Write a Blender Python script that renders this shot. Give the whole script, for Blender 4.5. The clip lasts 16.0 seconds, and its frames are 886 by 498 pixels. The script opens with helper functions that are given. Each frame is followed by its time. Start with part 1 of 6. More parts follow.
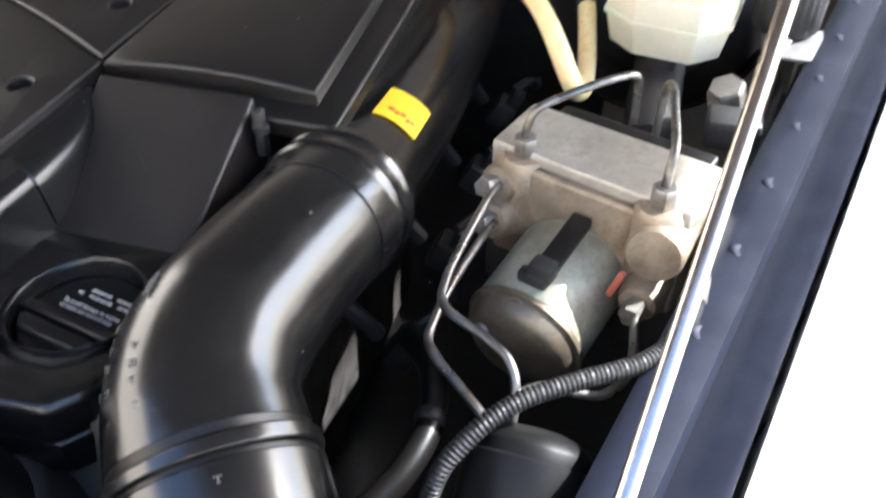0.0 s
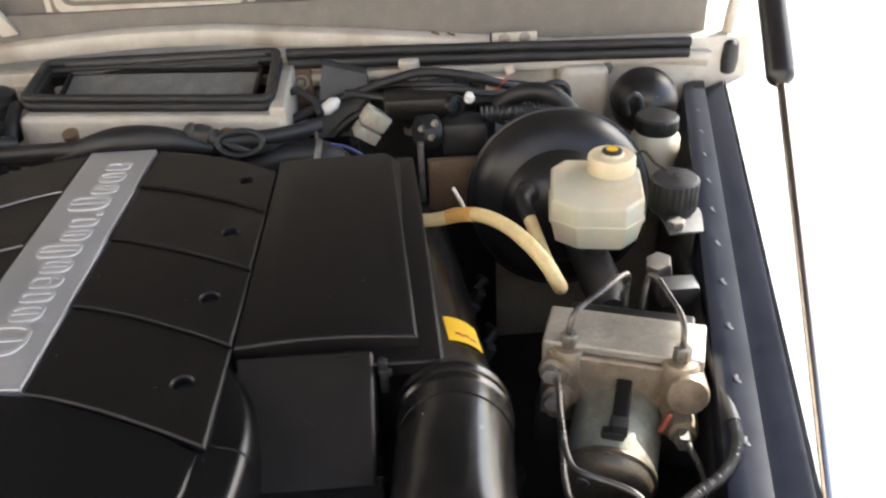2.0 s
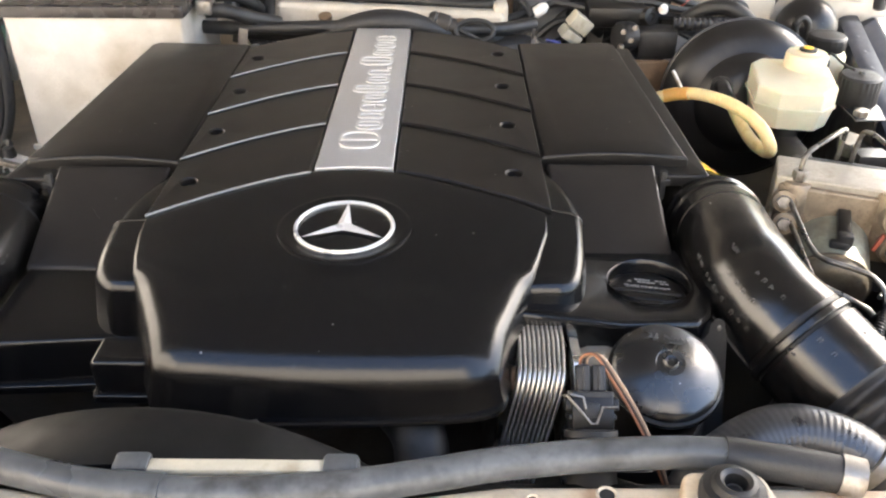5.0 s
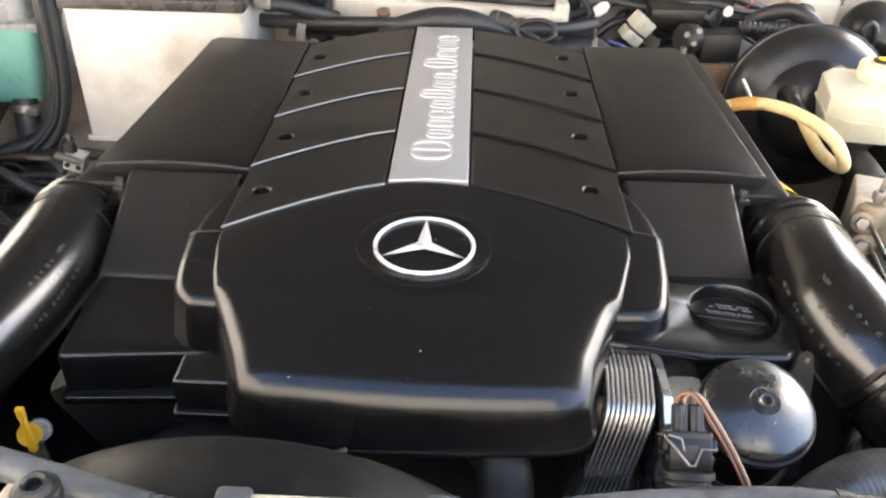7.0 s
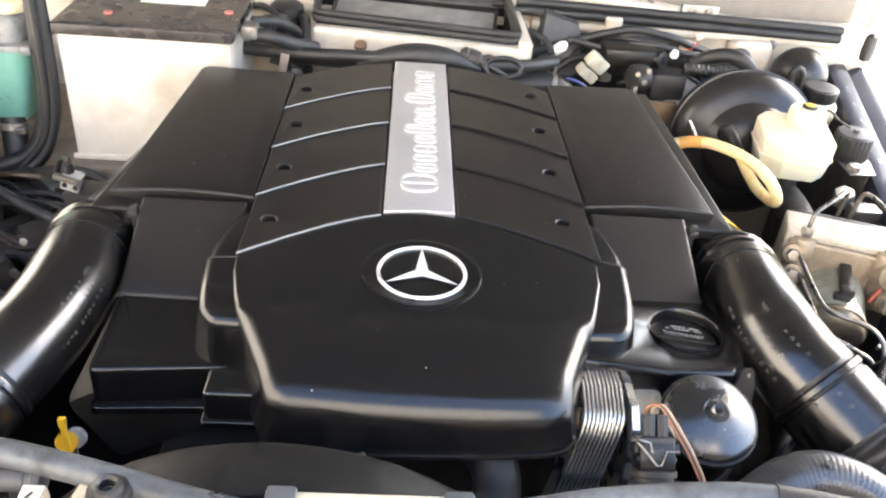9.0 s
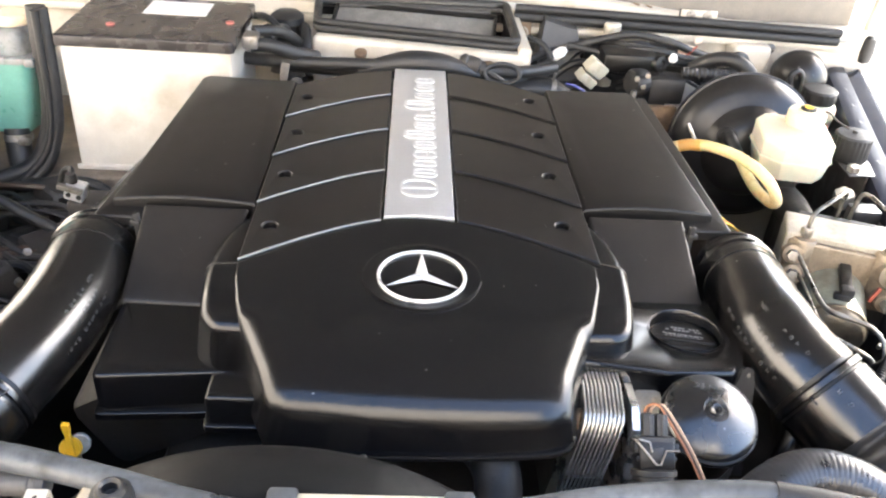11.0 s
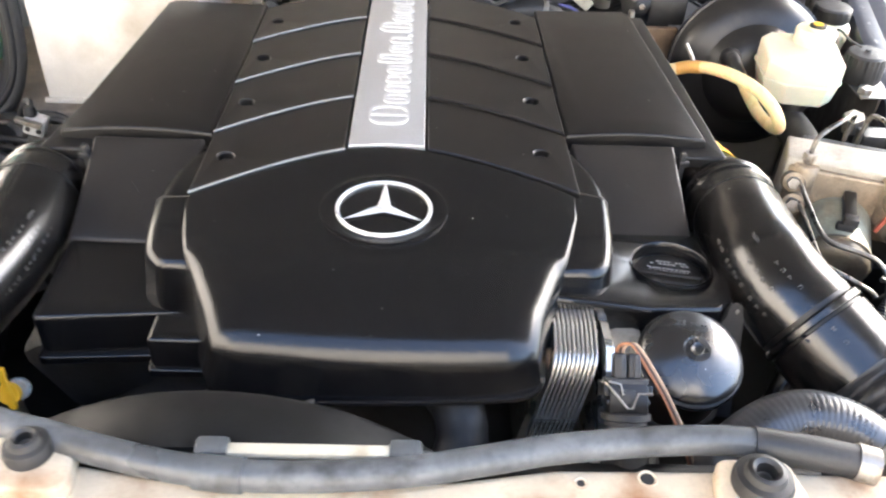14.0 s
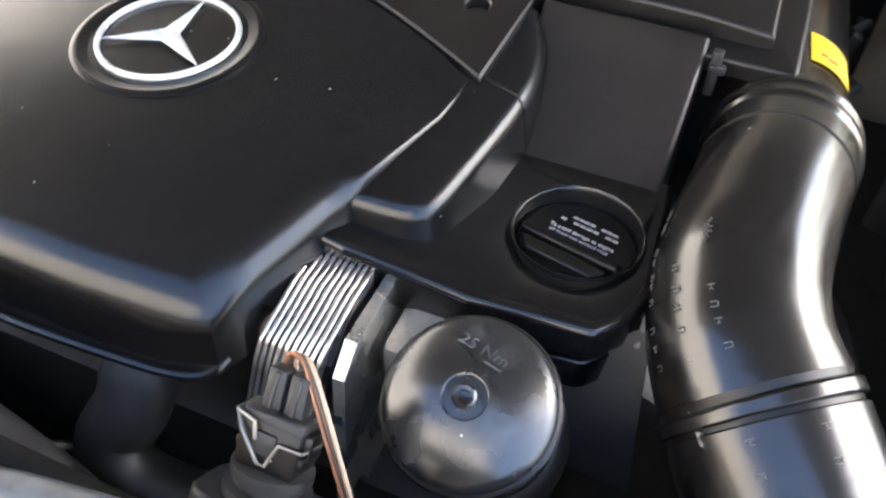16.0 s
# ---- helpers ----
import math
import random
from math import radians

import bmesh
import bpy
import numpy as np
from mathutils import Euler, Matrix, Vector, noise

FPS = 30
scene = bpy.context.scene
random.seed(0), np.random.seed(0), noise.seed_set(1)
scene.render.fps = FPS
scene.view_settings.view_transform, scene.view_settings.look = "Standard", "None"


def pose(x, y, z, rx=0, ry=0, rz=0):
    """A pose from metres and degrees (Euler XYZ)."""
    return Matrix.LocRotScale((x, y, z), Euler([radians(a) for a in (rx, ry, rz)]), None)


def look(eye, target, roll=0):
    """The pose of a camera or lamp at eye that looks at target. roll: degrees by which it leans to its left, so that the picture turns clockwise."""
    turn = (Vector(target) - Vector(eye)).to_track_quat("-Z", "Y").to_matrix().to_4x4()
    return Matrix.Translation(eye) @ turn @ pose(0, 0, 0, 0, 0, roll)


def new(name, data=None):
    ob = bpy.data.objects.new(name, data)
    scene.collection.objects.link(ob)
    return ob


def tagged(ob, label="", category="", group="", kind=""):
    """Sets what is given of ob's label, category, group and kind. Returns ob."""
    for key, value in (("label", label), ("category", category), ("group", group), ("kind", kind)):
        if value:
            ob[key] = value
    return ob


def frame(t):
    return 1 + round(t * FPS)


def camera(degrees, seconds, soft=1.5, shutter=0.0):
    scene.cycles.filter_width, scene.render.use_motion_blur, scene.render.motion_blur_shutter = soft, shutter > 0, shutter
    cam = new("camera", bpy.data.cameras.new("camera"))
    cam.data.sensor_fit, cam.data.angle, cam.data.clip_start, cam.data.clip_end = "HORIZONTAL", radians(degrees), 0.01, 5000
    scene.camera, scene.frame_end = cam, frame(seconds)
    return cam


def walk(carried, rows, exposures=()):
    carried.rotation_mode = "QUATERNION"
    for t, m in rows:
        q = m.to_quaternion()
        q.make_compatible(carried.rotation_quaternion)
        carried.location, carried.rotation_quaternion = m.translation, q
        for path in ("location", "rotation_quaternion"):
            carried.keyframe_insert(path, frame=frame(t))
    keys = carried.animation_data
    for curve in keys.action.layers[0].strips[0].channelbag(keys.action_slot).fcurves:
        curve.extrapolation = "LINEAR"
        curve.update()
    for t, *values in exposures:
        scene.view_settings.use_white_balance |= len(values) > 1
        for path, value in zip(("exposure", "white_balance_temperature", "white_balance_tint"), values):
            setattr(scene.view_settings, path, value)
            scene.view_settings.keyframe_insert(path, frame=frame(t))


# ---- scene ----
cam = camera(55.9, 16.0, soft=2.2, shutter=0.5)
PATH = [
    (0, (0.4980, -0.3198, 1.1973), (0.0956, 1.1136, -0.1382), -0.25),
    (0.5, (0.4872, -0.3509, 1.2205), (0.1757, 1.1937, -0.0112), -2.45),
    (1, (0.4425, -0.4274, 1.2585), (0.2122, 1.1992, 0.1178), -3.32),
    (1.5, (0.3833, -0.4310, 1.2944), (0.2736, 1.2409, 0.2022), -3.63),
    (2, (0.3195, -0.4431, 1.3261), (0.3825, 1.2658, 0.2888), -2.50),
    (2.5, (0.2570, -0.4953, 1.3389), (0.3285, 1.2277, 0.3259), -0.86),
    (3, (0.2342, -0.5589, 1.3298), (0.2290, 1.1473, 0.2862), 0.32),
    (3.5, (0.1569, -0.6306, 1.3202), (0.0965, 1.0612, 0.2551), 0.07),
    (4, (0.0994, -0.6475, 1.2972), (0.0558, 1.0427, 0.2289), -0.30),
    (4.2, (0.0937, -0.6509, 1.2984), (0.0650, 1.0325, 0.2188), -0.42),
    (6.3, (0.0674, -0.6591, 1.2889), (0.0621, 1.0424, 0.2378), 1.31),
    (6.5, (0.0476, -0.6574, 1.2977), (0.0329, 1.0379, 0.2367), 1.34),
    (7, (0.0355, -0.6303, 1.3174), (-0.0096, 1.0280, 0.2002), 1.22),
    (7.5, (-0.0033, -0.6589, 1.3451), (-0.0012, 0.9697, 0.1843), 0.80),
    (8, (-0.0357, -0.6912, 1.3799), (0.0406, 0.9345, 0.2175), 2.60),
    (8.5, (-0.0201, -0.6976, 1.3816), (0.0798, 0.9537, 0.2575), 4.48),
    (9, (-0.0186, -0.6919, 1.3806), (0.0954, 0.9736, 0.2791), 5.04),
    (11.5, (-0.0131, -0.6997, 1.3793), (0.0872, 0.9778, 0.2950), 3.97),
    (12, (-0.0135, -0.6983, 1.3778), (0.0885, 0.9751, 0.2874), 3.92),
    (12.5, (-0.0139, -0.6953, 1.3754), (0.0820, 0.9699, 0.2718), 3.59),
    (13, (-0.0129, -0.6856, 1.3682), (0.0730, 0.9582, 0.2322), 2.90),
    (13.5, (-0.0053, -0.6762, 1.3600), (0.0827, 0.9472, 0.1951), 2.57),
    (14, (0.0349, -0.6587, 1.3456), (0.0954, 0.9367, 0.1410), 2.80),
    (14.5, (0.0941, -0.5829, 1.3142), (0.0999, 0.9629, 0.0451), 2.95),
    (15, (0.1658, -0.4981, 1.2903), (0.0561, 0.9728, -0.0605), 3.58),
    (15.5, (0.2563, -0.4236, 1.2450), (-0.0808, 0.9172, -0.2003), 2.46),
    (16, (0.3038, -0.3872, 1.2228), (-0.2228, 0.8257, -0.2777), 0.03),
]
EXPOSURE = [(0.0, 2.6, 5750, 10), (1.5, 1.92, 6200, 10), (2.5, 1.73, 6220, 10), (3.2, 1.84, 6250, 10), (4.0, 2.63, 6430, 10), (6.5, 2.55, 6380, 10), (7.5, 3.19, 6320, 10), (13.5, 3.18, 6150, 10), (16.0, 2.93, 5950, 10)]
walk(cam, [(t, look(eye, target, roll)) for t, eye, target, roll in PATH], EXPOSURE)

# ---- world, sun and light ----
SUN_AZ, SUN_EL = 58.0, 39.5   # degrees: the sun stands behind the car and to the right; above the horizon
world = bpy.data.worlds.new("sky")
scene.world = world
world.use_nodes = True
wn = world.node_tree
sky = wn.nodes.new("ShaderNodeTexSky")
sky.sky_type, sky.sun_disc = "NISHITA", False
sky.sun_elevation, sky.sun_rotation = radians(SUN_EL), radians(SUN_AZ)
sky.dust_density = 2.5
wn.links.new(sky.outputs[0], wn.nodes["Background"].inputs[0])
wn.nodes["Background"].inputs[1].default_value = 0.15
sun = new("sun", bpy.data.lights.new("sun", "SUN"))
sun.data.energy, sun.data.angle, sun.data.color = 4.5, radians(0.6), (1.0, 0.95, 0.87)
_d = Vector((math.sin(radians(SUN_AZ)) * math.cos(radians(SUN_EL)), math.cos(radians(SUN_AZ)) * math.cos(radians(SUN_EL)), math.sin(radians(SUN_EL))))
sun.matrix_world = look(_d * 10, (0, 0, 0))


# ---- materials ----
def mat(name, col, rough=0.5, metal=0.0, vary=0.2, scale=40.0, bump=0.0, bscale=500.0, dirt=None, amount=0.5, dscale=14.0, rvary=0.12, spec=0.5, trans=0.0, sss=0.0, coat=0.0, specks=0.0):
    m = bpy.data.materials.new(name)
    m.use_nodes = True
    nt = m.node_tree
    N, L = nt.nodes, nt.links
    p = N["Principled BSDF"]
    tc = N.new("ShaderNodeTexCoord")

    def noise_tex(sc, detail=4.0):
        n = N.new("ShaderNodeTexNoise")
        n.inputs["Scale"].default_value, n.inputs["Detail"].default_value = sc, detail
        L.new(tc.outputs["Object"], n.inputs["Vector"])
        return n

    def mix(a, b, f):
        x = N.new("ShaderNodeMix")
        x.data_type = "RGBA"
        for sock, v in ((x.inputs[0], f), (x.inputs[6], a), (x.inputs[7], b)):
            if hasattr(v, "is_output"):
                L.new(v, sock)
            else:
                sock.default_value = v
        return x.outputs[2]

    def ramp(src, lo, hi):
        r = N.new("ShaderNodeMapRange")
        r.inputs[1].default_value, r.inputs[2].default_value = lo, hi
        L.new(src, r.inputs[0])
        return r.outputs[0]

    c0 = (*[max(0, v * (1 - vary)) for v in col], 1)
    c1 = (*[min(1, v * (1 + vary)) for v in col], 1)
    big, fine = noise_tex(scale), noise_tex(scale * 9)
    colour = mix(c0, c1, ramp(big.outputs[0], 0.3, 0.7))
    colour = mix(colour, c0, ramp(fine.outputs[0], 0.45, 0.8))
    rsrc = big.outputs[0]
    if dirt:
        d = noise_tex(dscale, 8.0)
        f = ramp(d.outputs[0], 0.62 - 0.3 * amount, 0.8 - 0.2 * amount)
        colour = mix(colour, (*dirt, 1), f)
    if specks:
        v = N.new("ShaderNodeTexVoronoi")
        v.inputs["Scale"].default_value = 85.0
        L.new(tc.outputs["Object"], v.inputs["Vector"])
        s = ramp(v.outputs["Distance"], 0.06, 0.04)
        w = noise_tex(30.0)
        g = N.new("ShaderNodeMath")
        g.operation = "MULTIPLY"
        L.new(s, g.inputs[0])
        L.new(ramp(w.outputs[0], 0.57, 0.6), g.inputs[1])
        colour = mix(colour, (0.45, 0.45, 0.43, 1), g.outputs[0])
    L.new(colour, p.inputs["Base Color"])
    rr = N.new("ShaderNodeMapRange")
    rr.inputs[1].default_value, rr.inputs[2].default_value = 0.3, 0.7
    rr.inputs[3].default_value, rr.inputs[4].default_value = max(0.03, rough - rvary), min(1, rough + rvary)
    L.new(rsrc, rr.inputs[0])
    L.new(rr.outputs[0], p.inputs["Roughness"])
    p.inputs["Metallic"].default_value = metal
    p.inputs["Specular IOR Level"].default_value = spec
    p.inputs["Transmission Weight"].default_value = trans
    p.inputs["Subsurface Weight"].default_value = sss
    p.inputs["Subsurface Scale"].default_value = 0.01
    p.inputs["Coat Weight"].default_value = coat
    p.inputs["Coat Roughness"].default_value = 0.08
    if bump:
        b = N.new("ShaderNodeBump")
        b.inputs["Strength"].default_value, b.inputs["Distance"].default_value = bump, 0.001
        bn = noise_tex(bscale, 3.0)
        L.new(bn.outputs[0], b.inputs["Height"])
        L.new(b.outputs[0], p.inputs["Normal"])
    return m


COVER = mat("satin_black_plastic", (0.0042, 0.0042, 0.0046), 0.25, vary=0.1, rvary=0.012, spec=0.52, specks=1.0)
# pale grey base stands for the bright reflection on the panel edges
EDGE_GLINT = mat("pale_edge_highlight", (0.2, 0.198, 0.195), 0.35, vary=0.1, rvary=0.03, spec=1.0)
COVER2 = mat("grained_black_plastic", (0.0062, 0.0054, 0.0049), 0.37, vary=0.15, rvary=0.02, spec=0.41, specks=1.0)
SLOPE = mat("brownish_black_plastic", (0.0145, 0.0124, 0.0108), 0.43, vary=0.2, rvary=0.03, spec=0.42, specks=1.0)
DUCT = mat("glossy_black_duct", (0.0055, 0.0052, 0.005), 0.225, vary=0.2, bump=0.05, bscale=25, rvary=0.04, spec=0.8, specks=1.0, dirt=(0.014, 0.013, 0.012), amount=0.2, dscale=55)
# black plastic lightened to put the highlights on moulded marks into the colour
MARK_GLINT = mat("highlit_black_plastic", (0.06, 0.059, 0.058), 0.33, vary=0.3, spec=0.8)
RADHOSE = mat("braided_black_hose", (0.03, 0.03, 0.031), 0.34, vary=0.25, bump=0.1, bscale=300, spec=0.8)
DIPYEL = mat("orange_yellow_plastic", (0.62, 0.36, 0.02), 0.4, vary=0.1)
DOME = mat("satin_moulded_dome", (0.011, 0.0113, 0.012), 0.27, vary=0.2, bump=0.06, bscale=70, rvary=0.06, spec=0.95, specks=1.0, dirt=(0.045, 0.046, 0.048), amount=0.2, dscale=70)
RUBBER = mat("black_rubber", (0.018, 0.0175, 0.0172), 0.5, vary=0.3, bump=0.2, bscale=700, dirt=(0.035, 0.032, 0.03), amount=0.25, dscale=35)
GREYRUB = mat("weathered_grey_rubber", (0.082, 0.088, 0.093), 0.36, vary=0.35, scale=18, bump=0.2, bscale=260, dirt=(0.022, 0.022, 0.022), amount=0.42, dscale=38)
DARK = mat("grimy_dark_metal", (0.034, 0.031, 0.028), 0.55, vary=0.4, bump=0.4, bscale=150, dirt=(0.025, 0.02, 0.016), amount=0.45, dscale=20)
BLACKPAINT = mat("black_enamel", (0.016, 0.015, 0.0145), 0.33, vary=0.2, bump=0.04, bscale=40, dirt=(0.03, 0.027, 0.024), amount=0.15, dscale=40, rvary=0.04, specks=1.0)
ZINC = mat("dull_grey_zinc", (0.13, 0.128, 0.125), 0.55, metal=0.4, vary=0.2, dirt=(0.1, 0.09, 0.08), amount=0.4, dscale=60)
NAVY = mat("dark_blue_black_paint", (0.0115, 0.0135, 0.0225), 0.42, spec=0.2, vary=0.2, bump=0.06, bscale=90, dirt=(0.016, 0.018, 0.024), amount=0.1, dscale=45, rvary=0.05)
CREAM = mat("dusty_cream_paint", (0.55, 0.505, 0.425), 0.4, vary=0.1, bump=0.08, bscale=200, dirt=(0.33, 0.27, 0.2), amount=0.35, dscale=12)
RUSTY = mat("cream_paint_with_rust", (0.55, 0.47, 0.35), 0.5, vary=0.15, bump=0.2, bscale=250, dirt=(0.22, 0.11, 0.05), amount=0.5, dscale=20)
WHITE = mat("white_body_paint", (0.8, 0.79, 0.77), 0.25, vary=0.03, coat=0.6)
CASTALU = mat("stained_cast_aluminium", (0.33, 0.265, 0.19), 0.5, metal=0.5, vary=0.25, bump=0.5, bscale=260, dirt=(0.1, 0.065, 0.035), amount=0.4, dscale=28)
ALU = mat("dull_cast_aluminium", (0.45, 0.415, 0.345), 0.48, metal=0.55, vary=0.2, bump=0.4, bscale=260, dirt=(0.16, 0.12, 0.08), amount=0.35, dscale=22)
MOTOR = mat("oxidised_motor_can", (0.39, 0.39, 0.30), 0.52, metal=0.3, vary=0.25, bump=0.25, bscale=300, dirt=(0.13, 0.1, 0.06), amount=0.5, dscale=26)
STRIP = mat("brushed_silver_plate", (0.52, 0.52, 0.52), 0.42, metal=0.65, vary=0.06, bump=0.15, bscale=900)
CHROME = mat("bright_silver", (0.62, 0.62, 0.62), 0.34, metal=0.45, vary=0.04)
STEEL = mat("dull_zinc_steel", (0.33, 0.31, 0.28), 0.45, metal=0.85, vary=0.2, dirt=(0.16, 0.12, 0.08), amount=0.35, dscale=60)
PIPE = mat("coated_steel_pipe", (0.22, 0.21, 0.19), 0.33, metal=0.8, vary=0.2, dirt=(0.1, 0.08, 0.06), amount=0.4, dscale=60)
RESIN = mat("aged_translucent_plastic", (0.56, 0.53, 0.405), 0.4, vary=0.06, sss=0.25, bump=0.05, bscale=120, dirt=(0.54, 0.45, 0.27), amount=0.25, dscale=30)
CAPRES = mat("yellowed_plastic", (0.72, 0.62, 0.42), 0.42, vary=0.08, sss=0.15)
HOSE = mat("yellowed_hose", (0.78, 0.63, 0.32), 0.38, vary=0.12, sss=0.15, dirt=(0.6, 0.4, 0.14), amount=0.3, dscale=45)
AMBER = mat("amber_plastic", (0.62, 0.34, 0.09), 0.38, vary=0.15, sss=0.15)
YELLOW = mat("yellow_sticker", (0.82, 0.50, 0.015), 0.45, vary=0.05)
REDINK = mat("red_ink", (0.4, 0.06, 0.03), 0.5)
GREEN = mat("pale_green_plastic", (0.13, 0.3, 0.245), 0.35, vary=0.1, sss=0.1)
BATT = mat("battery_case", (0.6, 0.57, 0.515), 0.5, vary=0.08, bump=0.08, bscale=60, dirt=(0.34, 0.29, 0.22), amount=0.4, dscale=8)
TRAY = mat("grimy_painted_tray", (0.2, 0.17, 0.135), 0.55, vary=0.3, bump=0.2, bscale=120, dirt=(0.08, 0.06, 0.045), amount=0.5, dscale=14)
BATTOP = mat("dark_battery_lid", (0.035, 0.03, 0.028), 0.25, vary=0.15, dirt=(0.05, 0.044, 0.04), amount=0.1, dscale=25)
LABEL = mat("white_label", (0.75, 0.73, 0.7), 0.5, vary=0.04)
COPPER = mat("copper_brown_cable", (0.27, 0.11, 0.05), 0.4, vary=0.15)
TANWIRE = mat("pale_tan_cable", (0.36, 0.25, 0.17), 0.4, vary=0.15)
DARKWIRE = mat("dark_brown_cable", (0.05, 0.03, 0.02), 0.4, vary=0.15)
FINS = mat("bright_aluminium_fins", (0.80, 0.77, 0.71), 0.3, metal=0.9, vary=0.12, dirt=(0.4, 0.3, 0.18), amount=0.2, dscale=30)
ROD = mat("polished_piston_rod", (0.55, 0.48, 0.42), 0.22, metal=1.0, vary=0.05, rvary=0.03)
MATTING = mat("black_felt_lining", (0.03, 0.0285, 0.027), 0.9, vary=0.2, bump=0.5, bscale=300)
BRASS = mat("tarnished_brass", (0.42, 0.28, 0.1), 0.4, metal=0.7, vary=0.2, dirt=(0.12, 0.07, 0.03), amount=0.4, dscale=60)
LINER = mat("grey_hood_liner", (0.2, 0.178, 0.15), 0.7, vary=0.15, bump=0.3, bscale=400)
CONCRETE = mat("pale_concrete", (0.55, 0.53, 0.49), 0.85, vary=0.12, scale=3, bump=0.4, bscale=60, dirt=(0.4, 0.38, 0.34), amount=0.4, dscale=1.5)
SHROUD = mat("matt_black_shroud", (0.007, 0.0068, 0.0066), 0.5, vary=0.2, spec=0.22, specks=1.0)
CREAMBAR = mat("aged_cream_plastic", (0.46, 0.43, 0.34), 0.4, vary=0.1, dirt=(0.3, 0.26, 0.18), amount=0.3, dscale=50)
RAISED = mat("embossed_silver", (0.66, 0.66, 0.65), 0.38, metal=0.6, vary=0.04)
SMOKE = mat("smoky_grey_plastic", (0.22, 0.225, 0.22), 0.3, vary=0.15, sss=0.1, dirt=(0.1, 0.1, 0.095), amount=0.3, dscale=40)
GREYPL = mat("dark_grey_plastic", (0.07, 0.067, 0.063), 0.5, vary=0.2, bump=0.15, bscale=500)
FELT = mat("grey_filter_mesh", (0.17, 0.165, 0.15), 0.8, vary=0.3, bump=0.8, bscale=500)
TAN = mat("rusty_brown_metal", (0.17, 0.11, 0.065), 0.55, vary=0.3, bump=0.2, dirt=(0.1, 0.07, 0.05), amount=0.4, dscale=25)


# ---- mesh helpers ----
PLACE = {}


def thing(name, at, label, category, group="", kind=""):
    ob = new(name)
    ob.location = at
    ob.empty_display_size = 0.02
    PLACE[ob] = Vector(at)
    return tagged(ob, label, category, group, kind)


def part(name, bm, material, parent=None, label="", category="", kind="", sharp=38.0, group=""):
    me = bpy.data.meshes.new(name)
    bmesh.ops.recalc_face_normals(bm, faces=bm.faces)
    for f in bm.faces:
        f.smooth = True
    vs = [v.co for v in bm.verts]
    lo = Vector([min(c[i] for c in vs) for i in range(3)])
    hi = Vector([max(c[i] for c in vs) for i in range(3)])
    c = (lo + hi) / 2
    if parent is None:
        c.z = lo.z
    bmesh.ops.translate(bm, vec=-c, verts=bm.verts)
    bm.to_mesh(me)
    bm.free()
    me.set_sharp_from_angle(angle=radians(sharp))
    me.materials.append(material)
    ob = new(name, me)
    ob.location = c
    PLACE[ob] = c
    if parent is not None:
        ob.parent = parent
        ob.matrix_parent_inverse = Matrix.Translation(-PLACE[parent])
    return tagged(ob, label, category, group, kind)


def merge(*bms):
    out = bms[0]
    for b in bms[1:]:
        me = bpy.data.meshes.new("tmp")
        b.to_mesh(me)
        b.free()
        out.from_mesh(me)
        bpy.data.meshes.remove(me)
    return out


def moved(bm, m):
    bmesh.ops.transform(bm, matrix=m, verts=bm.verts)
    return bm


def box(sx, sy, sz, bev=0.002, m=None, seg=2):
    """A box centred on its base, with rounded edges."""
    bm = bmesh.new()
    bmesh.ops.create_cube(bm, size=1.0, matrix=Matrix.Translation((0, 0, sz / 2)) @ Matrix.Diagonal((sx, sy, sz, 1)))
    if bev:
        bmesh.ops.bevel(bm, geom=bm.edges[:], offset=min(bev, 0.45 * min(sx, sy, sz)), segments=seg, profile=0.5, affect="EDGES")
    return moved(bm, m) if m else bm


def rings(loops, closed=True, cap0=True, cap1=True):
    """Skins a row of loops of equal length."""
    bm = bmesh.new()
    vv = [[bm.verts.new(p) for p in lp] for lp in loops]
    n = len(vv[0])
    for a, b in zip(vv, vv[1:]):
        for i in range(n if closed else n - 1):
            j = (i + 1) % n
            bm.faces.new((a[i], a[j], b[j], b[i]))
    if cap0:
        bm.faces.new(vv[0][::-1])
    if cap1:
        bm.faces.new(vv[-1])
    return bm


def lathe(profile, n=32, m=None, wave=None):
    """Turns (radius, height) pairs round z. wave(angle, radius, height) may change the radius."""
    loops = []
    for r, z in profile:
        loops.append([((wave(2 * math.pi * i / n, r, z) if wave else r) * math.cos(2 * math.pi * i / n),
                       (wave(2 * math.pi * i / n, r, z) if wave else r) * math.sin(2 * math.pi * i / n), z) for i in range(n)])
    bm = rings(loops)
    return moved(bm, m) if m else bm


def hoop(profile, m=None, n=40):
    """Turns a closed outline of (radius, height) pairs round z: a ring with a hole."""
    bm = rings([[(q * math.cos(a), q * math.sin(a), z) for q, z in profile] for a in [2 * math.pi * i / n for i in range(n + 1)]], True, False, False)
    bmesh.ops.remove_doubles(bm, verts=bm.verts, dist=1e-6)
    return moved(bm, m) if m else bm


def spline(pts, per=8):
    P = [Vector(p) for p in pts]
    P = [2 * P[0] - P[1]] + P + [2 * P[-1] - P[-2]]
    out = []
    for i in range(1, len(P) - 2):
        a, b, c, d = P[i - 1:i + 3]
        for k in range(per):
            t = k / per
            out.append(0.5 * (2 * b + (c - a) * t + (2 * a - 5 * b + 4 * c - d) * t * t + (3 * b - a - 3 * c + d) * t ** 3))
    out.append(P[-2])
    return out


